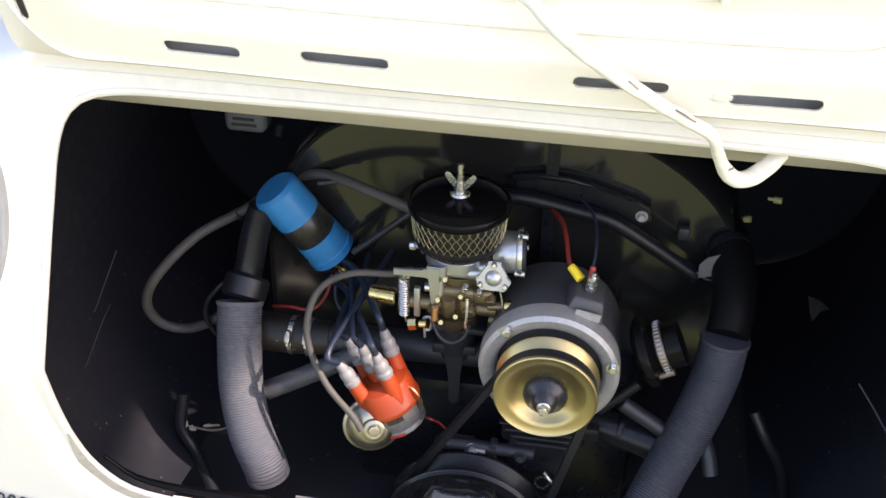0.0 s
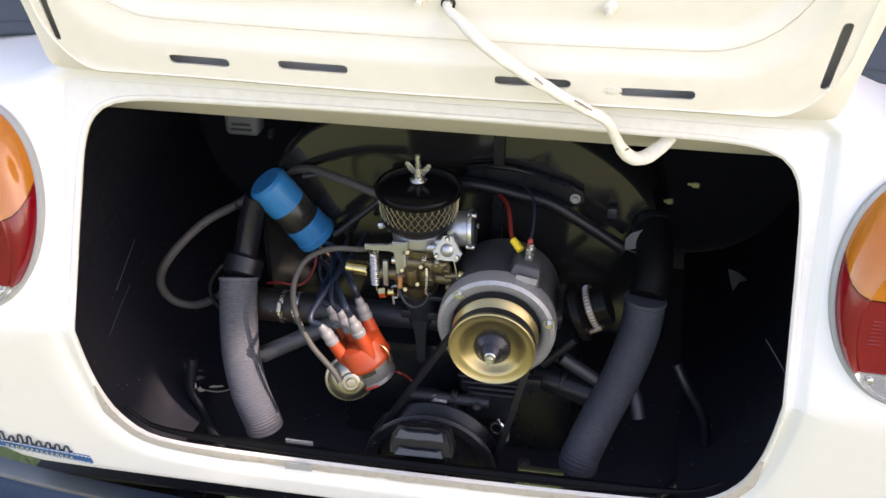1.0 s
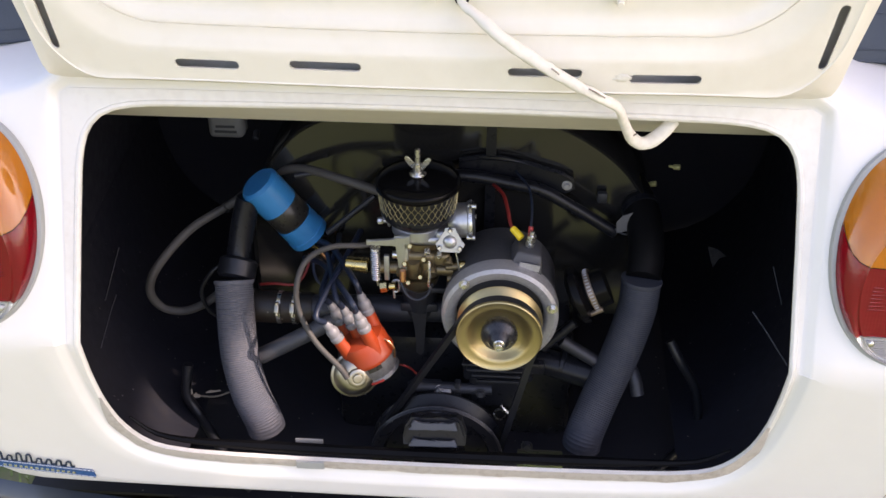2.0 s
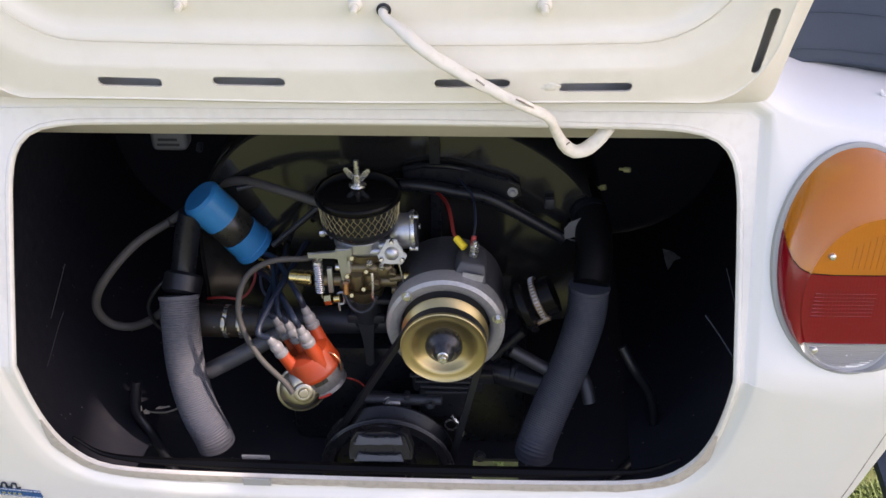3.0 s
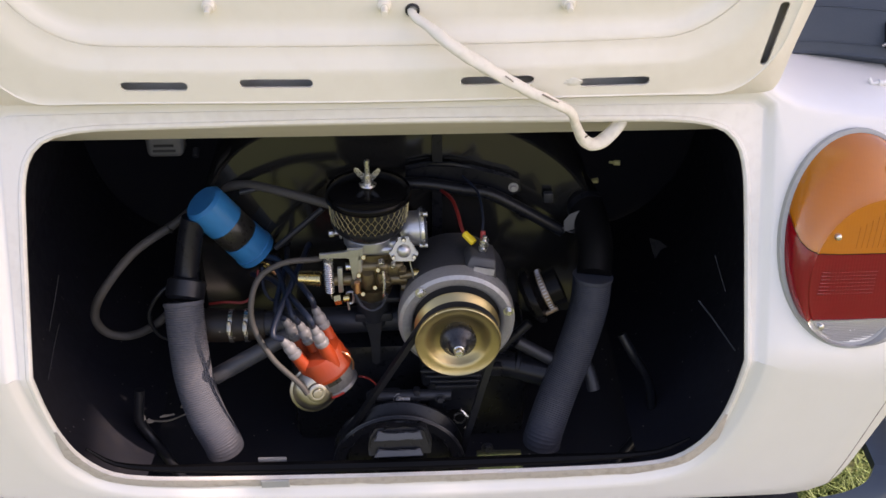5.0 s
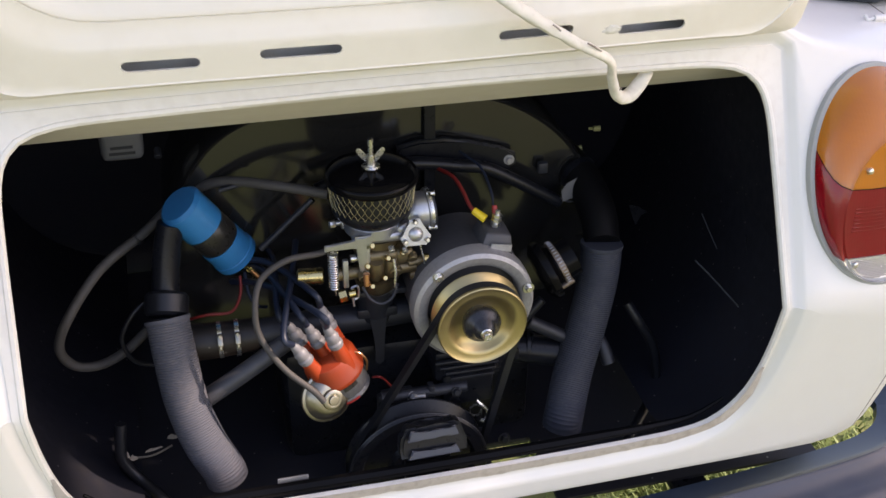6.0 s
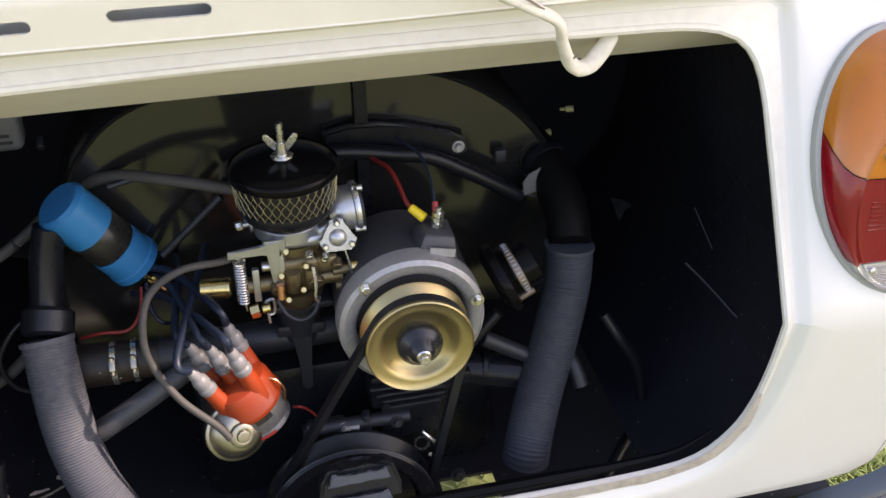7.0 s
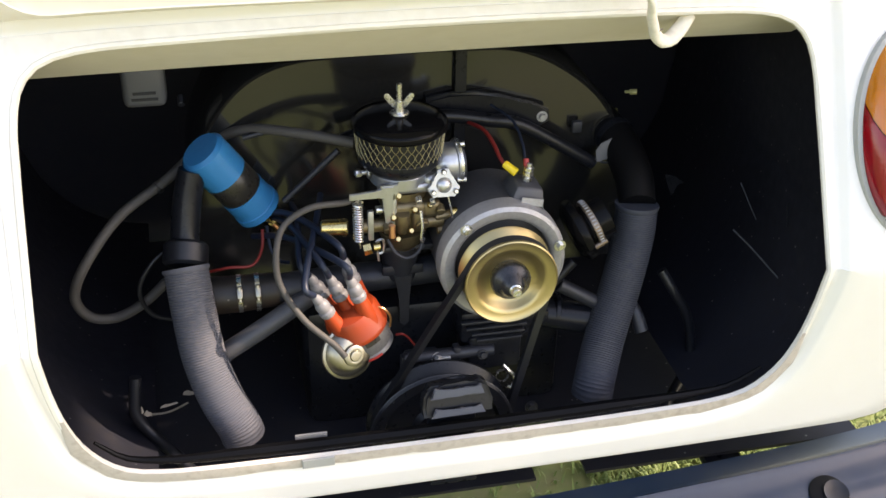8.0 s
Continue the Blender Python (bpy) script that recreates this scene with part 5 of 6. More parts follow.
    for a in (100, 220, 340):
        bm = bmesh.new()
        p = Vector((0.034, 0.059 + 0.021 * math.cos(radians(a)), 0.809 + 0.021 * math.sin(radians(a))))
        rod(bm, p, p + Vector((0.010, 0, 0)), 0.0032, 10)
        part("clamp_screw", bm, M_STEEL, ring)
    for p in ((-0.030, 0.028, 0.790), (-0.018, 0.022, 0.752), (-0.032, 0.021, 0.744), (-0.036, 0.024, 0.768), (-0.014, 0.024, 0.775), (0.003, 0.030, 0.776)):
        bm = bmesh.new()
        lathe(bm, [(0, 0.005), (0.0022, 0.005), (0.0031, 0.004), (0.0034, 0), (0, 0)], p, (0, -0.8, 0.5), 14)
        part("carb_screw", bm, M_BRASS, c, "brass slotted screw")
    for p, q, r, mat in (((0.014, 0.034, 0.772), (0.014, 0.026, 0.768), 0.005, M_BRONZE), ((0.026, 0.036, 0.760), (0.034, 0.036, 0.760), 0.0065, M_BRASS), ((-0.052, 0.040, 0.770), (-0.043, 0.040, 0.770), 0.0045, M_STEEL), ((-0.010, 0.026, 0.788), (-0.010, 0.020, 0.785), 0.0035, M_STEEL), ((0.004, 0.024, 0.786), (0.004, 0.019, 0.783), 0.003, M_STEEL)):
        bm = bmesh.new()
        rod(bm, p, q, r, 14)
        part("plug", bm, mat, c)
    bm = bmesh.new()
    tube(bm, [(0.034, 0.036, 0.760), (0.045, 0.032, 0.754), (0.050, 0.032, 0.740), (0.046, 0.036, 0.726)], 0.0014, 6, 4)
    part("choke_link", bm, M_STEEL, c, "thin bent link wire")
    bm = bmesh.new()
    rod(bm, (-0.038, 0.020, 0.762), (-0.038, 0.018, 0.748), 0.0038, 12)
    part("jet_holder", bm, M_COPPER, c, "copper coloured jet holder")
    bm = bmesh.new()
    tube(bm, [(-0.008, 0.022, 0.775), (-0.007, 0.018, 0.760), (-0.008, 0.018, 0.744), (-0.006, 0.020, 0.738)], 0.0015, 6, 4)
    part("link_rod", bm, M_STEEL, c, "thin linkage wire")
    bm = bmesh.new()
    tube(bm, [(0.022, 0.03, 0.785), (0.026, 0.028, 0.765), (0.027, 0.028, 0.748), (0.024, 0.03, 0.742)], 0.0010, 6, 4)
    part("link_rod", bm, M_STEEL, c, "thin linkage wire")


def build_manifold():
    m = thing("intake_manifold", (-0.02, 0.065, 0.64), "black intake manifold pipe below the carburettor", "manifold")
    bm = bmesh.new()
    tube(bm, [(-0.155, 0.066, 0.669), (-0.10, 0.066, 0.672), (-0.03, 0.066, 0.674), (0.06, 0.07, 0.676), (0.14, 0.10, 0.67)], 0.0165, 20, 8)
    rod(bm, (-0.022, 0.064, 0.674), (-0.022, 0.060, 0.722), 0.019, 24, 0.022)
    box(bm, (-0.022, 0.06, 0.718), (0.066, 0.036, 0.008), (0, 0, 0), 0.003)
    part("manifold_pipe", bm, M_CAST, m)
    bm = bmesh.new()
    box(bm, (-0.022, 0.048, 0.690), (0.045, 0.006, 0.012), (0, 0, 0), 0.002)
    prism(bm, [(-0.010, 0), (0.010, 0), (0.007, -0.03), (0.006, -0.062), (0.001, -0.066), (-0.004, -0.062), (-0.004, -0.03)], (-0.022, 0.050, 0.684), (1, 0, 0), (0, 0, 1), 0.006, 0.001)
    part("stay", bm, M_CAST, m, "grey steel stay")
    bm = bmesh.new()
    tube(bm, [(-0.235, 0.068, 0.668), (-0.20, 0.066, 0.668), (-0.155, 0.066, 0.669)], [0.021, 0.020, 0.0185], 24, 6)
    part("rubber_boot", bm, M_RUST, m, "perished brown-black rubber boot")
    for x in (-0.196, -0.177):
        bm = bmesh.new()
        lathe(bm, [(0.0192, -0.0024), (0.0208, -0.0024), (0.0208, 0.0024), (0.0192, 0.0024)], (x, 0.066, 0.668), (1, 0, 0), 32, True)
        ring = part("hose_clamp", bm, M_STEEL, m, "steel hose clamp")
        bm = bmesh.new()
        box(bm, (x, 0.044, 0.682), (0.006, 0.006, 0.012), (-35, 0, 0), 0.0015)
        rod(bm, (x, 0.041, 0.673), (x, 0.047, 0.689), 0.0028, 10)
        part("clamp_worm", bm, M_CHROME, ring, "bright clamp screw housing")
    bm = bmesh.new()
    tube(bm, [(-0.218, 0.03, 0.618), (-0.17, 0.035, 0.645), (-0.12, 0.05, 0.668)], 0.0105, 16, 6)
    part("heat_riser", bm, M_ALTDK, m, "grey steel heat riser tube")


def build_case():
    e = thing("engine_block", (0.03, 0.12, 0.42), "oily black engine case below the alternator", "engine")
    bm = bmesh.new()
    box(bm, (0.02, 0.16, 0.555), (0.30, 0.20, 0.16), (0, 0, 0), 0.015)
    part("case", bm, M_SATIN, e)
    bm = bmesh.new()
    box(bm, (0.076, 0.04, 0.632), (0.085, 0.07, 0.04), (0, 0, 0), 0.006)
    part("stand_head", bm, M_SATIN, e)
    bm = bmesh.new()
    box(bm, (0.072, 0.03, 0.600), (0.06, 0.06, 0.045), (0, 0, 0), 0.005)
    part("stand_foot", bm, M_SATIN, e)
    bm = bmesh.new()
    box(bm, (0.10, 0.005, 0.640), (0.062, 0.012, 0.016), (0, 0, 0), 0.003)
    part("stand_clamp", bm, M_SATIN, e)
    bm = bmesh.new()
    for k in range(4):
        box(bm, (0.070 + 0.002 * k, 0.000, 0.644 - 0.008 * k), (0.075 - 0.008 * k, 0.006, 0.003), (0, 0, 0), 0.0008)
    box(bm, (0.028, 0.0, 0.603), (0.008, 0.012, 0.026), (0, 0, 0), 0.002)
    rod(bm, (-0.03, 0.0, 0.606), (0.07, 0.0, 0.606), 0.007, 14)
    bolt(bm, (0.056, -0.008, 0.606), (0, -1, 0.2), 0.004, 0.004)
    part("stand_ribs", bm, M_CAST, e, "ribbed cast stand")
    bm = bmesh.new()
    rod(bm, (0.115, 0.05, 0.618), (0.205, 0.03, 0.606), 0.016, 20, 0.018)
    rod(bm, (0.150, 0.045, 0.614), (0.160, 0.043, 0.613), 0.0195, 20)
    part("heater_pipe", bm, M_SATIN, e, "gloss black pipe")
    bm = bmesh.new()
    rod(bm, (0.150, 0.032, 0.660), (0.225, 0.025, 0.615), 0.008, 16)
    part("pushrod_tube", bm, M_CAST, e, "grey steel tube")
    bm = bmesh.new()
    rod(bm, (0.128, 0.025, 0.652), (0.165, 0.03, 0.690), 0.006, 12)
    part("dark_rod", bm, M_SATIN, e)
    bm = bmesh.new()
    tube(bm, [(0.081, -0.004, 0.585), (0.087, -0.006, 0.578), (0.094, -0.006, 0.568), (0.092, -0.005, 0.553), (0.086, -0.005, 0.556)], 0.0022, 8, 5)
    lathe(bm, [(0.0062, 0), (0.0080, 0), (0.0080, 0.002), (0.0062, 0.002)], (0.080, -0.004, 0.571), (0, -1, 0.2), 16, True)
    part("dipstick", bm, M_STEEL, e, "dipstick with a wire loop")
    bm = bmesh.new()
    bolt(bm, (0.115, -0.01, 0.525), (0, -1, 0.3), 0.005, 0.005)
    part("case_bolt", bm, M_CAST, e)
    bm = bmesh.new()
    box(bm, (-0.010, 0.004, 0.604), (0.036, 0.012, 0.014), (0, 0, 0), 0.002)
    box(bm, (-0.028, 0.002, 0.594), (0.010, 0.010, 0.030), (0, 0, 0), 0.002)
    part("clamp_strap", bm, M_CAST, e, "grimy cast clamp strap")
    bm = bmesh.new()
    bolt(bm, (0.006, -0.004, 0.605), (0.3, -1, 0.2), 0.0048, 0.006)
    rod(bm, (0.008, -0.006, 0.606), (0.020, -0.008, 0.607), 0.0026, 10)
    part("clamp_bolt", bm, M_ALT, e, "dull zinc clamp bolt")

    p = thing("crank_pulley", (0.005, -0.02, 0.47), "black crankshaft pulley with a worn rim", "pulley")
    bm = bmesh.new()
    lathe(bm, [(0.0, -0.012), (0.03, -0.012), (0.035, -0.006), (0.062, -0.006), (0.066, -0.014), (0.078, -0.016), (0.080, -0.014), (0.080, -0.012), (0.068, -0.002), (0.068, 0.002), (0.080, 0.011), (0.080, 0.014), (0.03, 0.014), (0, 0.014)], (0.005, -0.028, 0.530), (0, 1, 0), 64)
    part("rim", bm, M_SATIN, p)
    bm = bmesh.new()
    lathe(bm, [(0.0800, -0.0135), (0.0806, -0.013), (0.0806, -0.0118), (0.0798, -0.0115)], (0.005, -0.028, 0.530), (0, 1, 0), 64, True)
    part("worn_edge", bm, M_CLIP, p, "bright worn edge of the pulley")
    bm = bmesh.new()
    bolt(bm, (0.005, -0.040, 0.530), (0, -1, 0), 0.012, 0.012)
    part("crank_bolt", bm, M_CAST, p)

    # V-belt round both pulleys
    bm = bmesh.new()
    c1, r1, c2, r2 = (0.0755, 0.714), 0.0455, (0.005, 0.530), 0.0745
    d = math.hypot(c2[0] - c1[0], c2[1] - c1[1])
    base = math.atan2(c1[1] - c2[1], c1[0] - c2[0])
    g = math.acos((r2 - r1) / d)
    loop = []
    for k in range(41):
        a = base - g + 2 * g * k / 40
        loop.append((c1[0] + r1 * math.cos(a), c1[1] + r1 * math.sin(a)))
    for k in range(41):
        a = base + g + (2 * math.pi - 2 * g) * k / 40
        loop.append((c2[0] + r2 * math.cos(a), c2[1] + r2 * math.sin(a)))
    rings = []
    n = len(loop)
    for k, (x, z) in enumerate(loop):
        a, b = Vector(loop[k - 1]), Vector(loop[(k + 1) % n])
        t = (b - a).normalized()
        o = Vector((t.y, 0, -t.x))
        q = Vector((x, -0.0275, z))
        rings.append([bm.verts.new(q + o * h + Vector((0, w, 0))) for w, h in ((-0.0035, -0.0045), (0.0035, -0.0045), (0.0055, 0.0025), (-0.0055, 0.0025))])
    for k in range(n):
        a, b = rings[k], rings[(k + 1) % n]
        for j in range(4):
            i = (j + 1) % 4
            bm.faces.new((a[j], a[i], b[i], b[j]))
    single("fan_belt", bm, M_RUBBER, "black rubber V-belt between the two pulleys", "belt")

    # catch bracket on the rear apron in front of the pulley
    br = thing("lid_catch", (0.003, -0.08, 0.52), "black cast lid catch bracket with scuffed facets", "catch")
    bm = bmesh.new()
    prism(bm, [(-0.034, -0.016), (0.036, -0.016), (0.037, -0.004), (0.031, 0.014), (0.024, 0.018), (0.010, 0.015), (-0.012, 0.017), (-0.026, 0.016), (-0.033, 0.006), (-0.035, -0.006)], (0.006, -0.080, 0.617), (1, 0, 0.02), (0, 0.35, 0.94), 0.022, 0.003)
    bmesh.ops.subdivide_edges(bm, edges=[e for e in bm.edges if e.calc_length() > 0.012], cuts=3, use_grid_fill=True)
    for v in bm.verts:
        v.co += Vector((0, -1, 0.4)) * 0.0016 * noise.noise(v.co * 90)
    part("catch_body", bm, M_SATIN, br)
    for z, y, h, nm, lab in ((0.6335, -0.0975, 0.0055, "catch_bridge", "scuffed grey bridge"), (0.614, -0.1045, 0.0045, "catch_lip", "worn lower lip")):
        bm = bmesh.new()
        prism(bm, [(-0.028, -h), (0.027, -h), (0.024, h * 0.8), (0.010, h * 0.3), (0.002, h * 0.75), (-0.010, h * 0.25), (-0.023, h)], (0.006, y, z), (1, 0, 0.02), (0, 0.55, 0.83), 0.006, 0.0012)
        bmesh.ops.subdivide_edges(bm, edges=bm.edges[:], cuts=5, use_grid_fill=True)
        for v in bm.verts:
            v.co += Vector((0, -1, 0.4)) * 0.0022 * noise.noise(v.co * 210)
        part(nm, bm, M_CLIP, br, lab)
    bm = bmesh.new()
    box(bm, (0.006, -0.078, 0.555), (0.05, 0.012, 0.09), (-5, 0, 0), 0.002)
    box(bm, (0.006, -0.072, 0.512), (0.05, 0.05, 0.006), (0, 0, 0), 0.002)
    part("catch_foot", bm, M_SATIN, br)


def build_tin():
    t = CAR
    bm = bmesh.new()
    prism(bm, [(-0.50, -0.075), (0.105, -0.075), (0.105, 0.034), (0.163, 0.034), (0.163, -0.075), (0.50, -0.075), (0.50, 0.52), (-0.50, 0.52)], (0, 0, 0.474), (1, 0, 0), (0, 1, 0), 0.004)
    part("floor_plate", bm, M_BAY, t, "black engine tinware plate")
    # rust-stained apron, low on the distributor's side
    bm = bmesh.new()
    prism(bm, [(-0.45, -0.075), (-0.25, -0.085), (-0.275, 0.03), (-0.325, 0.11), (-0.40, 0.15), (-0.45, 0.13)], (0, 0, 0.495), (1, 0, 0.12), (0, 1, 0.10), 0.003, 0.001)
    part("side_plate", bm, M_RUST, t, "rust-stained black apron plate")
    for x, y, zz, w, h, r in ((-0.313, 0.02, 0.562, 0.011, 0.012, 15), (-0.304, 0.022, 0.556, 0.008, 0.007, -20), (-0.258, 0.03, 0.571, 0.016, 0.006, -8), (-0.281, 0.02, 0.566, 0.020, 0.0035, 10)):
        bm = bmesh.new()
        c, n = math.cos(radians(r)), math.sin(radians(r))
        prism(bm, [(-0.5 * w, -0.4 * h), (-0.1 * w, -0.5 * h), (0.5 * w, -0.2 * h), (0.4 * w, 0.3 * h), (0.05 * w, 0.25 * h), (-0.2 * w, 0.5 * h), (-0.45 * w, 0.1 * h)], (x, y, zz), (c, 0, n), (-n * 0.4, 0.5, 0.85 * c), 0.001)
        part("paint_chip", bm, M_FLAKE, t, "flake of cream paint")
    bm = bmesh.new()
    tube(bm, [(-0.315, 0.035, 0.545), (-0.285, 0.03, 0.548), (-0.262, 0.035, 0.554)], 0.0012, 6, 5)
    part("plate_edge", bm, M_FLAKE, t, "rusty edge of the apron plate")


def build_wall_marks():
    for pts, r in (([(-0.415, 0.060, 0.672), (-0.415, 0.10, 0.690), (-0.415, 0.13, 0.704)], 0.0006), ([(-0.415, 0.02, 0.628), (-0.415, 0.07, 0.648), (-0.415, 0.095, 0.655)], 0.0005), ([(0.387, 0.094, 0.669), (0.402, 0.074, 0.655), (0.416, 0.054, 0.640), (0.428, 0.038, 0.627)], 0.0012), ([(0.417, 0.148, 0.701), (0.422, 0.132, 0.684), (0.427, 0.115, 0.667)], 0.0006)):
        bm = bmesh.new()
        tube(bm, pts, r, 6, 5)
        part("dusty_ridge", bm, M_ALTDK, CAR, "dusty folded ridge in the bay wall")


def build_left_tube():
    t = thing("heater_tube", (-0.245, 0.09, 0.70), "black painted tube under the ignition coil", "tube")
    bm = bmesh.new()
    tube(bm, [(-0.232, 0.105, 0.800), (-0.240, 0.098, 0.770), (-0.246, 0.086, 0.735), (-0.249, 0.072, 0.712)], [0.0145, 0.0150, 0.0150, 0.0155], 24, 6)
    part("pipe", bm, M_SATIN, t)
    bm = bmesh.new()
    rod(bm, (-0.2455, 0.083, 0.727), (-0.2490, 0.066, 0.708), 0.0235, 28)
    part("collar", bm, M_RUBBER, t, "black rubber collar")


def build_right_duct():
    d = thing("hose_flange", (0.175, 0.035, 0.68), "black round duct flange with a bright toothed clamp", "duct")
    c = Vector((0.168, 0.032, 0.728))
    ax = Vector((0.90, 0.06, 0.42)).normalized()
    bm = bmesh.new()
    lathe(bm, [(0, -0.010), (0.026, -0.010), (0.0345, -0.004), (0.0355, 0.0), (0.0345, 0.004), (0.026, 0.006), (0.0225, 0.010), (0.0225, 0.034), (0, 0.034)], c, ax, 40)
    part("flange", bm, M_FILTER, d)
    bm = bmesh.new()
    lathe(bm, [(0.0225, 0.012), (0.0262, 0.012), (0.0262, 0.019), (0.0225, 0.019)], c, ax, 40, True)
    band = part("clamp_band", bm, M_BAND2, d, "tarnished perforated clamp band")
    u, v, w = axes(ax)
    for k in range(40):
        a = 2 * math.pi * k / 40
        bm = bmesh.new()
        o = u * math.cos(a) + v * math.sin(a)
        p = c + ax * 0.0155 + o * 0.0262
        rod(bm, p - ax * 0.0022, p + ax * 0.0022, 0.0010, 6)
        part("tooth", bm, M_ALT, band)
    bm = bmesh.new()
    rod(bm, c + Vector((0.012, -0.020, -0.012)), c + Vector((0.026, -0.020, -0.004)), 0.0035, 12)
    part("clamp_bolt", bm, M_BAND2, band, "steel clamp bolt")
    # black upper duct from the shroud to the hose
    du = thing("upper_duct", (0.243, 0.052, 0.740), "black duct from the shroud to the grey hose", "duct")
    bm = bmesh.new()
    tube(bm, [(0.232, 0.185, 0.790), (0.244, 0.135, 0.780), (0.247, 0.085, 0.760), (0.242, 0.054, 0.740)], [0.022, 0.022, 0.0215, 0.0205], 24, 6)
    part("duct_pipe", bm, M_DUCT, du)
    bm = bmesh.new()
    lathe(bm, [(0.0215, -0.004), (0.0232, -0.004), (0.0235, 0.0), (0.0232, 0.004), (0.0215, 0.004)], (0.2425, 0.142, 0.782), (-0.25, 0.93, 0.22), 28, True)
    part("mouth_ring", bm, M_SATIN, du)


def build_shroud_pieces():
    bm = bmesh.new()
    pts = [(0.02, 0.848), (0.045, 0.853), (0.075, 0.852), (0.10, 0.846), (0.125, 0.838), (0.145, 0.832), (0.158, 0.826), (0.160, 0.812), (0.150, 0.806), (0.13, 0.806), (0.10, 0.812), (0.06, 0.818), (0.02, 0.82)]
    prism(bm, pts, (0, 0.140, 0), (1, 0, 0), (0, 0, 1), 0.010, 0.003)
    part("raised_cover", bm, M_SATIN, SHROUD)
    bm = bmesh.new()
    bolt(bm, (0.150, 0.130, 0.819), (0, -1, 0), 0.0042, 0.004)
    part("cover_bolt", bm, M_ALT, SHROUD, "zinc bolt")
    bm = bmesh.new()
    box(bm, (0.194, 0.137, 0.80), (0.012, 0.008, 0.014), (0, 0, 0), 0.002)
    part("stop_block", bm, M_CAST, SHROUD)
    bm = bmesh.new()
    prism(bm, [(-0.016, -0.009), (0.010, -0.010), (0.015, 0.004), (0.017, 0.013), (-0.006, 0.010), (-0.014, 0.004)], (0.226, 0.116, 0.778), (0.94, 0, 0.3), (-0.2, 0.3, 0.93), 0.002, 0.0005)
    tube(bm, [(0.210, 0.114, 0.770), (0.222, 0.112, 0.764), (0.238, 0.112, 0.768), (0.247, 0.116, 0.782), (0.250, 0.120, 0.795)], 0.0013, 6, 5)
    part("clip", bm, M_CLIP, SHROUD, "bent sheet metal clip")
    # black pipe along the shroud
    bm = bmesh.new()
    tube(bm, [(-0.075, 0.115, 0.815), (-0.03, 0.12, 0.828), (0.032, 0.12, 0.833), (0.086, 0.12, 0.824), (0.119, 0.12, 0.817), (0.158, 0.12, 0.795), (0.212, 0.122, 0.760)], 0.0075, 14, 8)
    single("shroud_pipe", bm, M_SATIN, "gloss black pipe bent along the fan shroud", "pipe")
    bm = bmesh.new()
    rod(bm, (-0.140, 0.112, 0.750), (-0.079, 0.112, 0.806), 0.0038, 10)
    single("strut_rod", bm, M_CAST, "thin dark grey strut beside the filter", "strut")
    bm = bmesh.new()
    rod(bm, (-0.178, 0.125, 0.822), (-0.142, 0.125, 0.830), 0.003, 10)
    single("short_rod", bm, M_CAST, "short shiny rod on the shroud", "rod")


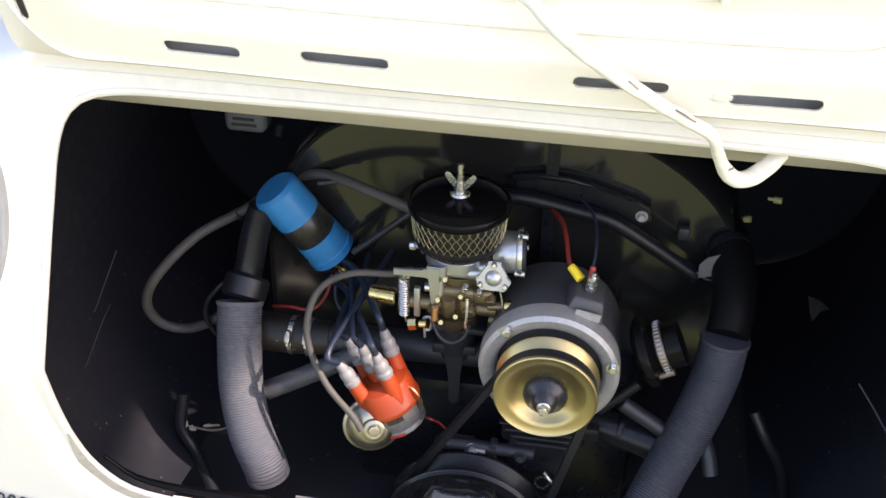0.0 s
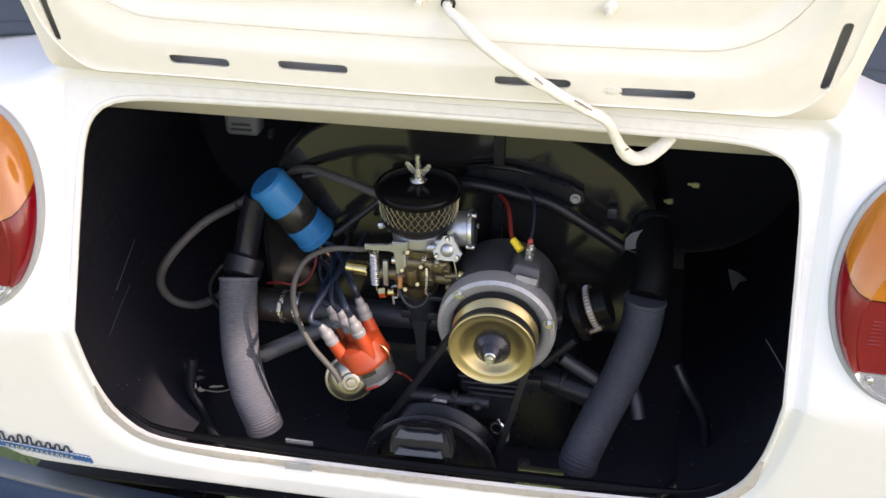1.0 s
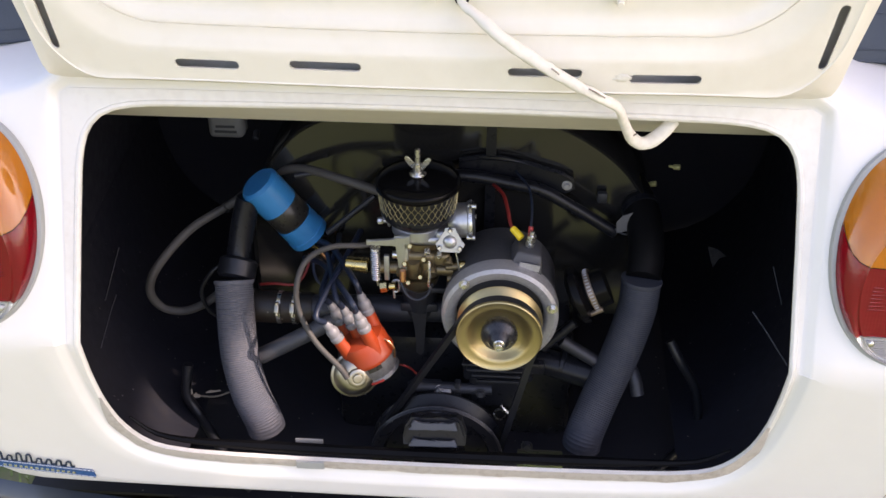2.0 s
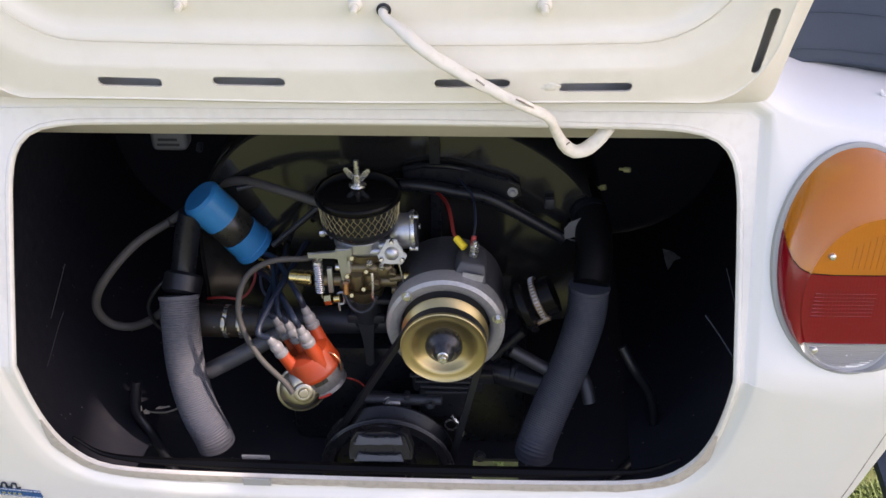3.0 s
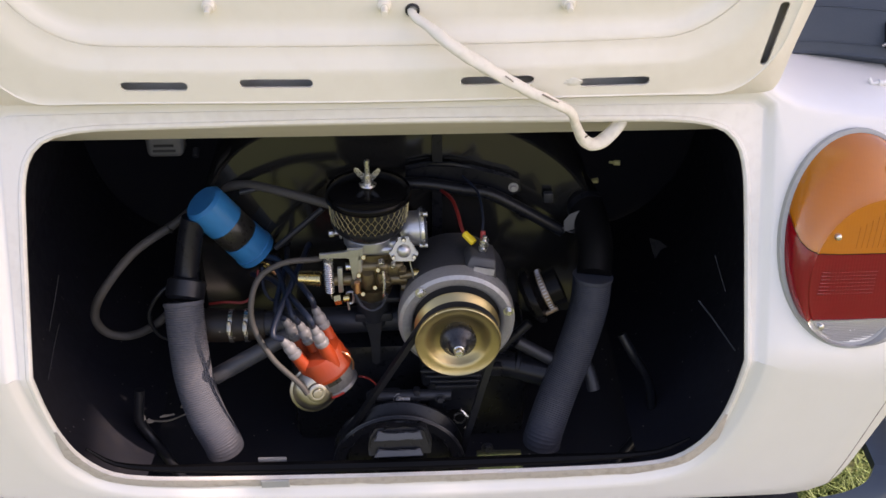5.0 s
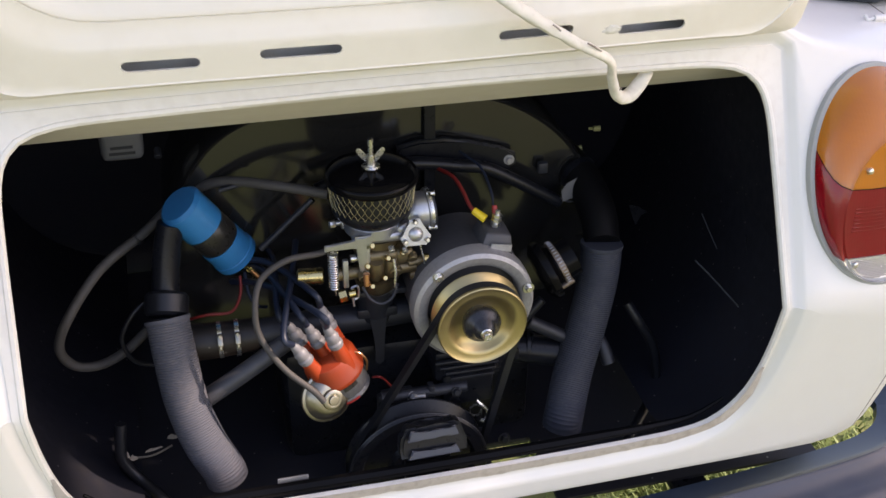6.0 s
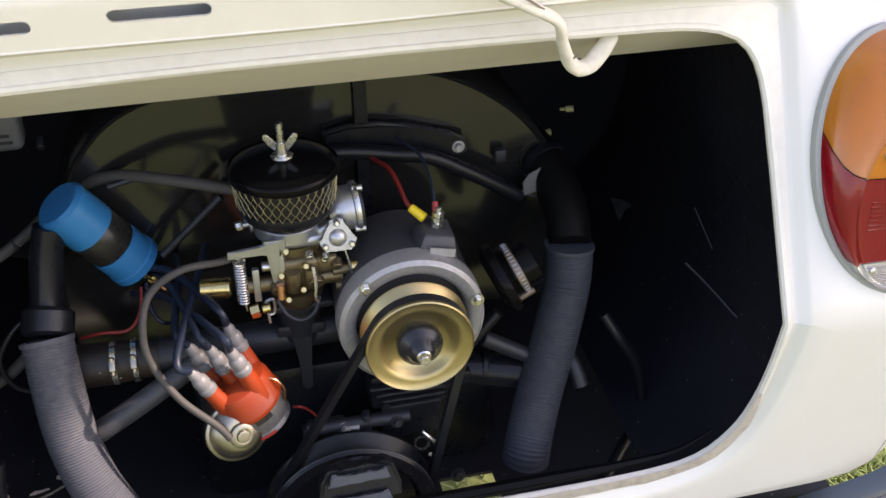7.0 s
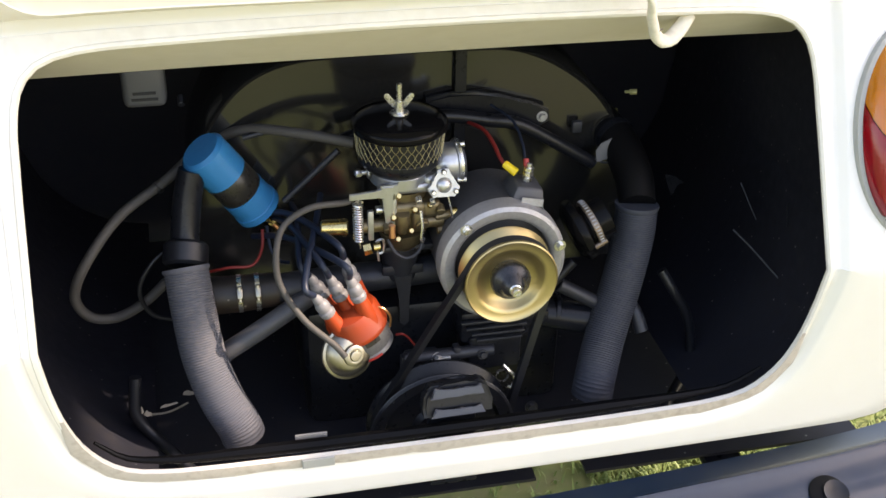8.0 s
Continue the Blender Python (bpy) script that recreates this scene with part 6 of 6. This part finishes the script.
def build_cables():
    def cable(name, pts, r, mat, label, category="cable", segs=10):
        bm = bmesh.new()
        tube(bm, pts, r, segs, 8)
        single(name, bm, mat, label, category)

    br = thing("breather_hose", (-0.27, 0.10, 0.672), "grey braided hose looping beside the coil", "hose")
    bm = bmesh.new()
    tube(bm, [(-0.066, 0.085, 0.826), (-0.12, 0.105, 0.832), (-0.172, 0.135, 0.827), (-0.215, 0.152, 0.806), (-0.262, 0.14, 0.772), (-0.312, 0.115, 0.747), (-0.350, 0.085, 0.710), (-0.366, 0.085, 0.672), (-0.356, 0.09, 0.643), (-0.330, 0.095, 0.634), (-0.300, 0.095, 0.648), (-0.270, 0.10, 0.672)], 0.0056, 12, 8)
    part("braided_sleeve", bm, M_BRAID, br)
    bm = bmesh.new()
    lathe(bm, [(0.0055, 0), (0.0068, 0), (0.0068, 0.005), (0.0055, 0.005)], (-0.268, 0.137, 0.768), (-0.75, 0, -0.6), 14, True)
    part("tape_band", bm, M_RUBBER, br, "black tape band")
    cable("vacuum_hose", [(-0.098, -0.046, 0.652), (-0.108, -0.040, 0.664), (-0.136, -0.028, 0.690), (-0.156, -0.012, 0.722), (-0.158, -0.002, 0.752), (-0.148, 0.016, 0.774), (-0.120, 0.024, 0.788), (-0.084, 0.036, 0.784), (-0.066, 0.05, 0.782)], 0.0034, M_BRAID, "thin grey vacuum hose arching round the distributor", "hose", 10)
    cable("power_wire", [(0.092, 0.044, 0.801), (0.084, 0.055, 0.808), (0.080, 0.072, 0.818), (0.074, 0.092, 0.826), (0.062, 0.115, 0.826)], 0.0022, M_REDWIRE, "dark red wire with a yellow crimp")
    cable("sense_wire", [(0.106, 0.040, 0.808), (0.108, 0.06, 0.822), (0.104, 0.09, 0.836), (0.088, 0.12, 0.842)], 0.0014, M_WIRE, "thin blue wire to the alternator stud")
    bm = bmesh.new()
    rod(bm, (0.086, 0.050, 0.806), (0.097, 0.040, 0.799), 0.0042, 14, 0.0048)
    single("yellow_crimp", bm, M_YELLOW, "yellow crimp sleeve on the red wire", "crimp")
    bm = bmesh.new()
    rod(bm, (0.107, 0.042, 0.814), (0.1065, 0.037, 0.804), 0.0030, 12)
    single("red_crimp", bm, M_RED, "red crimp sleeve on the blue wire", "crimp")
    cable("coil_wire", [(-0.165, 0.115, 0.716), (-0.168, 0.100, 0.700), (-0.180, 0.085, 0.690), (-0.205, 0.085, 0.690), (-0.225, 0.09, 0.684)], 0.0018, M_REDWIRE, "thin red wire below the coil")
    cable("coil_wire", [(-0.160, 0.118, 0.718), (-0.158, 0.10, 0.700), (-0.150, 0.09, 0.69), (-0.14, 0.10, 0.68)], 0.002, M_WIRE, "thin blue wire below the coil")
    cable("loom_cable", [(-0.265, 0.10, 0.712), (-0.285, 0.09, 0.700), (-0.300, 0.085, 0.672), (-0.290, 0.085, 0.640), (-0.260, 0.09, 0.625)], 0.0026, M_RUBBER, "thin black cable loop beside the hose")
    cable("floor_cable", [(-0.312, 0.03, 0.60), (-0.316, 0.02, 0.56), (-0.30, 0.01, 0.535), (-0.275, -0.02, 0.525), (-0.25, -0.05, 0.510), (-0.22, -0.07, 0.49)], 0.0065, M_RUBBER, "black cable running down to the floor plate")
    cable("floor_cable", [(0.285, 0.06, 0.645), (0.300, 0.05, 0.620), (0.318, 0.05, 0.590), (0.328, 0.05, 0.562), (0.331, 0.045, 0.530), (0.320, 0.035, 0.505), (0.285, 0.0, 0.492), (0.24, -0.05, 0.482)], 0.006, M_RUBBER, "black cable curving behind the grey hose")
    cable("stray_wire", [(0.430, 0.06, 0.72), (0.447, 0.07, 0.66), (0.455, 0.07, 0.61), (0.452, 0.06, 0.57), (0.462, 0.06, 0.53)], 0.0008, M_CAST, "thin stray wire hanging in the bay", segs=6)
    cable("stray_wire", [(0.445, 0.05, 0.70), (0.46, 0.05, 0.675), (0.475, 0.045, 0.655)], 0.0008, M_CAST, "thin stray wire hanging in the bay", segs=6)
    cable("clip_wire", [(-0.040, -0.012, 0.648), (-0.034, -0.018, 0.652), (-0.026, -0.010, 0.640), (-0.018, -0.006, 0.625)], 0.0012, M_REDWIRE, "thin reddish wire beside the distributor", segs=6)
    # small bent tube end behind the grey hose
    cable("tube_end", [(0.225, 0.04, 0.64), (0.240, 0.02, 0.62), (0.246, 0.008, 0.600)], 0.008, M_CAST, "dark bent tube end behind the hose", "tube", 14)
    for p, q, lab in (((0.256, 0.199, 0.785), (0.266, 0.196, 0.788), "yellow wire end on the bay wall"), ((0.285, 0.22, 0.80), (0.297, 0.217, 0.801), "pale yellow wire end on the bay wall")):
        bm = bmesh.new()
        rod(bm, Vector(p).lerp(Vector(q), 0.3), q, 0.0036, 10)
        rod(bm, Vector(p) + Vector((-0.002, 0.001, 0.0)), q, 0.0018, 8)
        single("wire_end", bm, M_PALE, lab, "connector")
    bm = bmesh.new()
    prism(bm, [(0, 0), (0.014, -0.004), (0.026, -0.013), (0.016, -0.016), (0.009, -0.030), (0.005, -0.018)], (0.346, 0.215, 0.686), (1, 0, 0), (0, 0.35, 0.94), 0.002, 0.0005)
    single("tin_flap", bm, M_SATIN, "bent tin flap catching the light", "flap")


def build_relay():
    b = thing("relay_box", (-0.275, 0.20, 0.83), "grey plastic box under the bay's roof", "box")
    bm = bmesh.new()
    box(bm, (-0.275, 0.205, 0.858), (0.046, 0.03, 0.048), (0, 0, 0), 0.008, 3)
    part("case", bm, M_GREYBOX, b)
    for z, w in ((0.852, 0.024), (0.845, 0.028)):
        bm = bmesh.new()
        box(bm, (-0.275, 0.1895, z), (w, 0.001, 0.003), (0, 0, 0))
        part("embossed_bar", bm, M_CAST, b)
    bm = bmesh.new()
    rod(bm, (-0.238, 0.20, 0.842), (-0.238, 0.19, 0.836), 0.004, 10)
    part("terminal", bm, M_CAST, b)


def build_small():
    # rubber-capped plate on the lower lip
    p = thing("strike_plate", tuple(on_panel(-0.143, 0.432)), "worn steel strike plate on the lower lip", "plate")
    bm = bmesh.new()
    prism(bm, [(-0.016, -0.006), (0.016, -0.006), (0.016, 0.006), (-0.016, 0.006)], on_panel(-0.136, 0.434, 0.004), (1, 0, 0), -DOWN_LOW, 0.003, 0.0008)
    part("plate", bm, M_GASKET, p)
    bm = bmesh.new()
    prism(bm, [(-0.016, -0.003), (0.016, -0.003), (0.016, 0.003), (-0.016, 0.003)], on_panel(-0.140, 0.421, -0.020), (1, 0, 0), -DOWN_LOW, 0.002)
    part("rear_tab", bm, M_ALT, p)
    # badge: raised bar with illegible script, drawn as plain shapes
    b = thing("badge", tuple(on_panel(-0.458, 0.455, 0.008)), "blue and silver script badge on the white panel", "badge")
    ex = Vector((0.99, 0, 0)) + DOWN_LOW * 0.105
    bm = bmesh.new()
    prism(bm, [(-0.066, -0.005), (0.066, -0.005), (0.064, 0.005), (-0.062, 0.005)], on_panel(-0.458, 0.456, 0.008), ex, -DOWN_LOW, 0.003, 0.001)
    part("blue_bar", bm, principled("badge_blue", (0.03, 0.10, 0.24), 0.3, vary=0.1, coat=0.3), b)
    bm = bmesh.new()
    for sgn in (-1, 1):
        rod(bm, on_panel(-0.524, 0.449 + 0.005 * sgn + 0.0005, 0.0105), on_panel(-0.392, 0.463 + 0.005 * sgn + 0.0005, 0.0105), 0.0008, 6)
    part("bar_edge", bm, M_STEEL, b)
    for k in range(8):
        bm = bmesh.new()
        x = -0.506 + k * 0.0115
        h = 0.013 if k in (0, 2, 3) else 0.008
        s0 = 0.4445 + k * 0.00105
        tube(bm, [on_panel(x, s0, 0.010), on_panel(x + 0.003, s0 - h, 0.0105), on_panel(x + 0.007, s0 - h * 0.9, 0.0105), on_panel(x + 0.007, s0 - 0.001, 0.0105), on_panel(x + 0.011, s0, 0.010)], 0.0012, 6, 5)
        part("script_stroke", bm, M_BUMPER, b, "dark silver stroke")
    for k in range(14):
        bm = bmesh.new()
        x = -0.498 + k * 0.0062
        box(bm, tuple(on_panel(x, 0.4525 + k * 0.00066, 0.0112)), (0.0035, 0.001, 0.003), (-5, 0, 0))
        part("letter_bar", bm, M_STEEL, b)
    # hook on the deck, soft-top buckle, panel details
    h = thing("deck_hook", (0.55, 0.062, 0.974), "white painted hook plate on the deck", "hook")
    bm = bmesh.new()
    rod(bm, (0.533, 0.056, 0.985), (0.565, 0.056, 0.985), 0.0035, 10)
    box(bm, (0.55, 0.060, 0.980), (0.036, 0.012, 0.008), (0, 0, 0), 0.002)
    tube(bm, [(0.533, 0.056, 0.985), (0.526, 0.056, 0.984), (0.5235, 0.060, 0.988)], 0.002, 8, 4)
    part("hook_bar", bm, M_PAINT, h)
    k = thing("strap_buckle", (0.548, 0.10, 1.0), "black strap with a steel buckle on the soft top", "buckle")
    bm = bmesh.new()
    box(bm, (0.556, 0.0995, 1.020), (0.014, 0.007, 0.030), (-32, 0, 0), 0.002)
    part("strap", bm, M_RUBBER, k)
    bm = bmesh.new()
    tube(bm, [(0.546, 0.092, 1.012), (0.550, 0.088, 1.016), (0.569, 0.088, 1.014), (0.573, 0.092, 1.010)], 0.0026, 8, 5, flat=0.7)
    part("buckle", bm, M_STEEL, k)
    k = thing("strap_buckle", (0.632, 0.216, 0.986), "small black strap end on the soft top's hem", "buckle")
    bm = bmesh.new()
    box(bm, (0.629, 0.216, 1.000), (0.006, 0.018, 0.026), (0, -6, 0), 0.002)
    part("strap", bm, M_RUBBER, k)
    bm = bmesh.new()
    tube(bm, [(0.634, 0.207, 0.990), (0.638, 0.209, 0.988), (0.638, 0.223, 0.988), (0.634, 0.225, 0.990)], 0.002, 8, 4)
    part("buckle", bm, M_STEEL, k)


build_carb()
build_manifold()
build_case()
build_tin()
build_wall_marks()
build_left_tube()
build_right_duct()
build_shroud_pieces()
build_cables()
build_relay()
build_small()
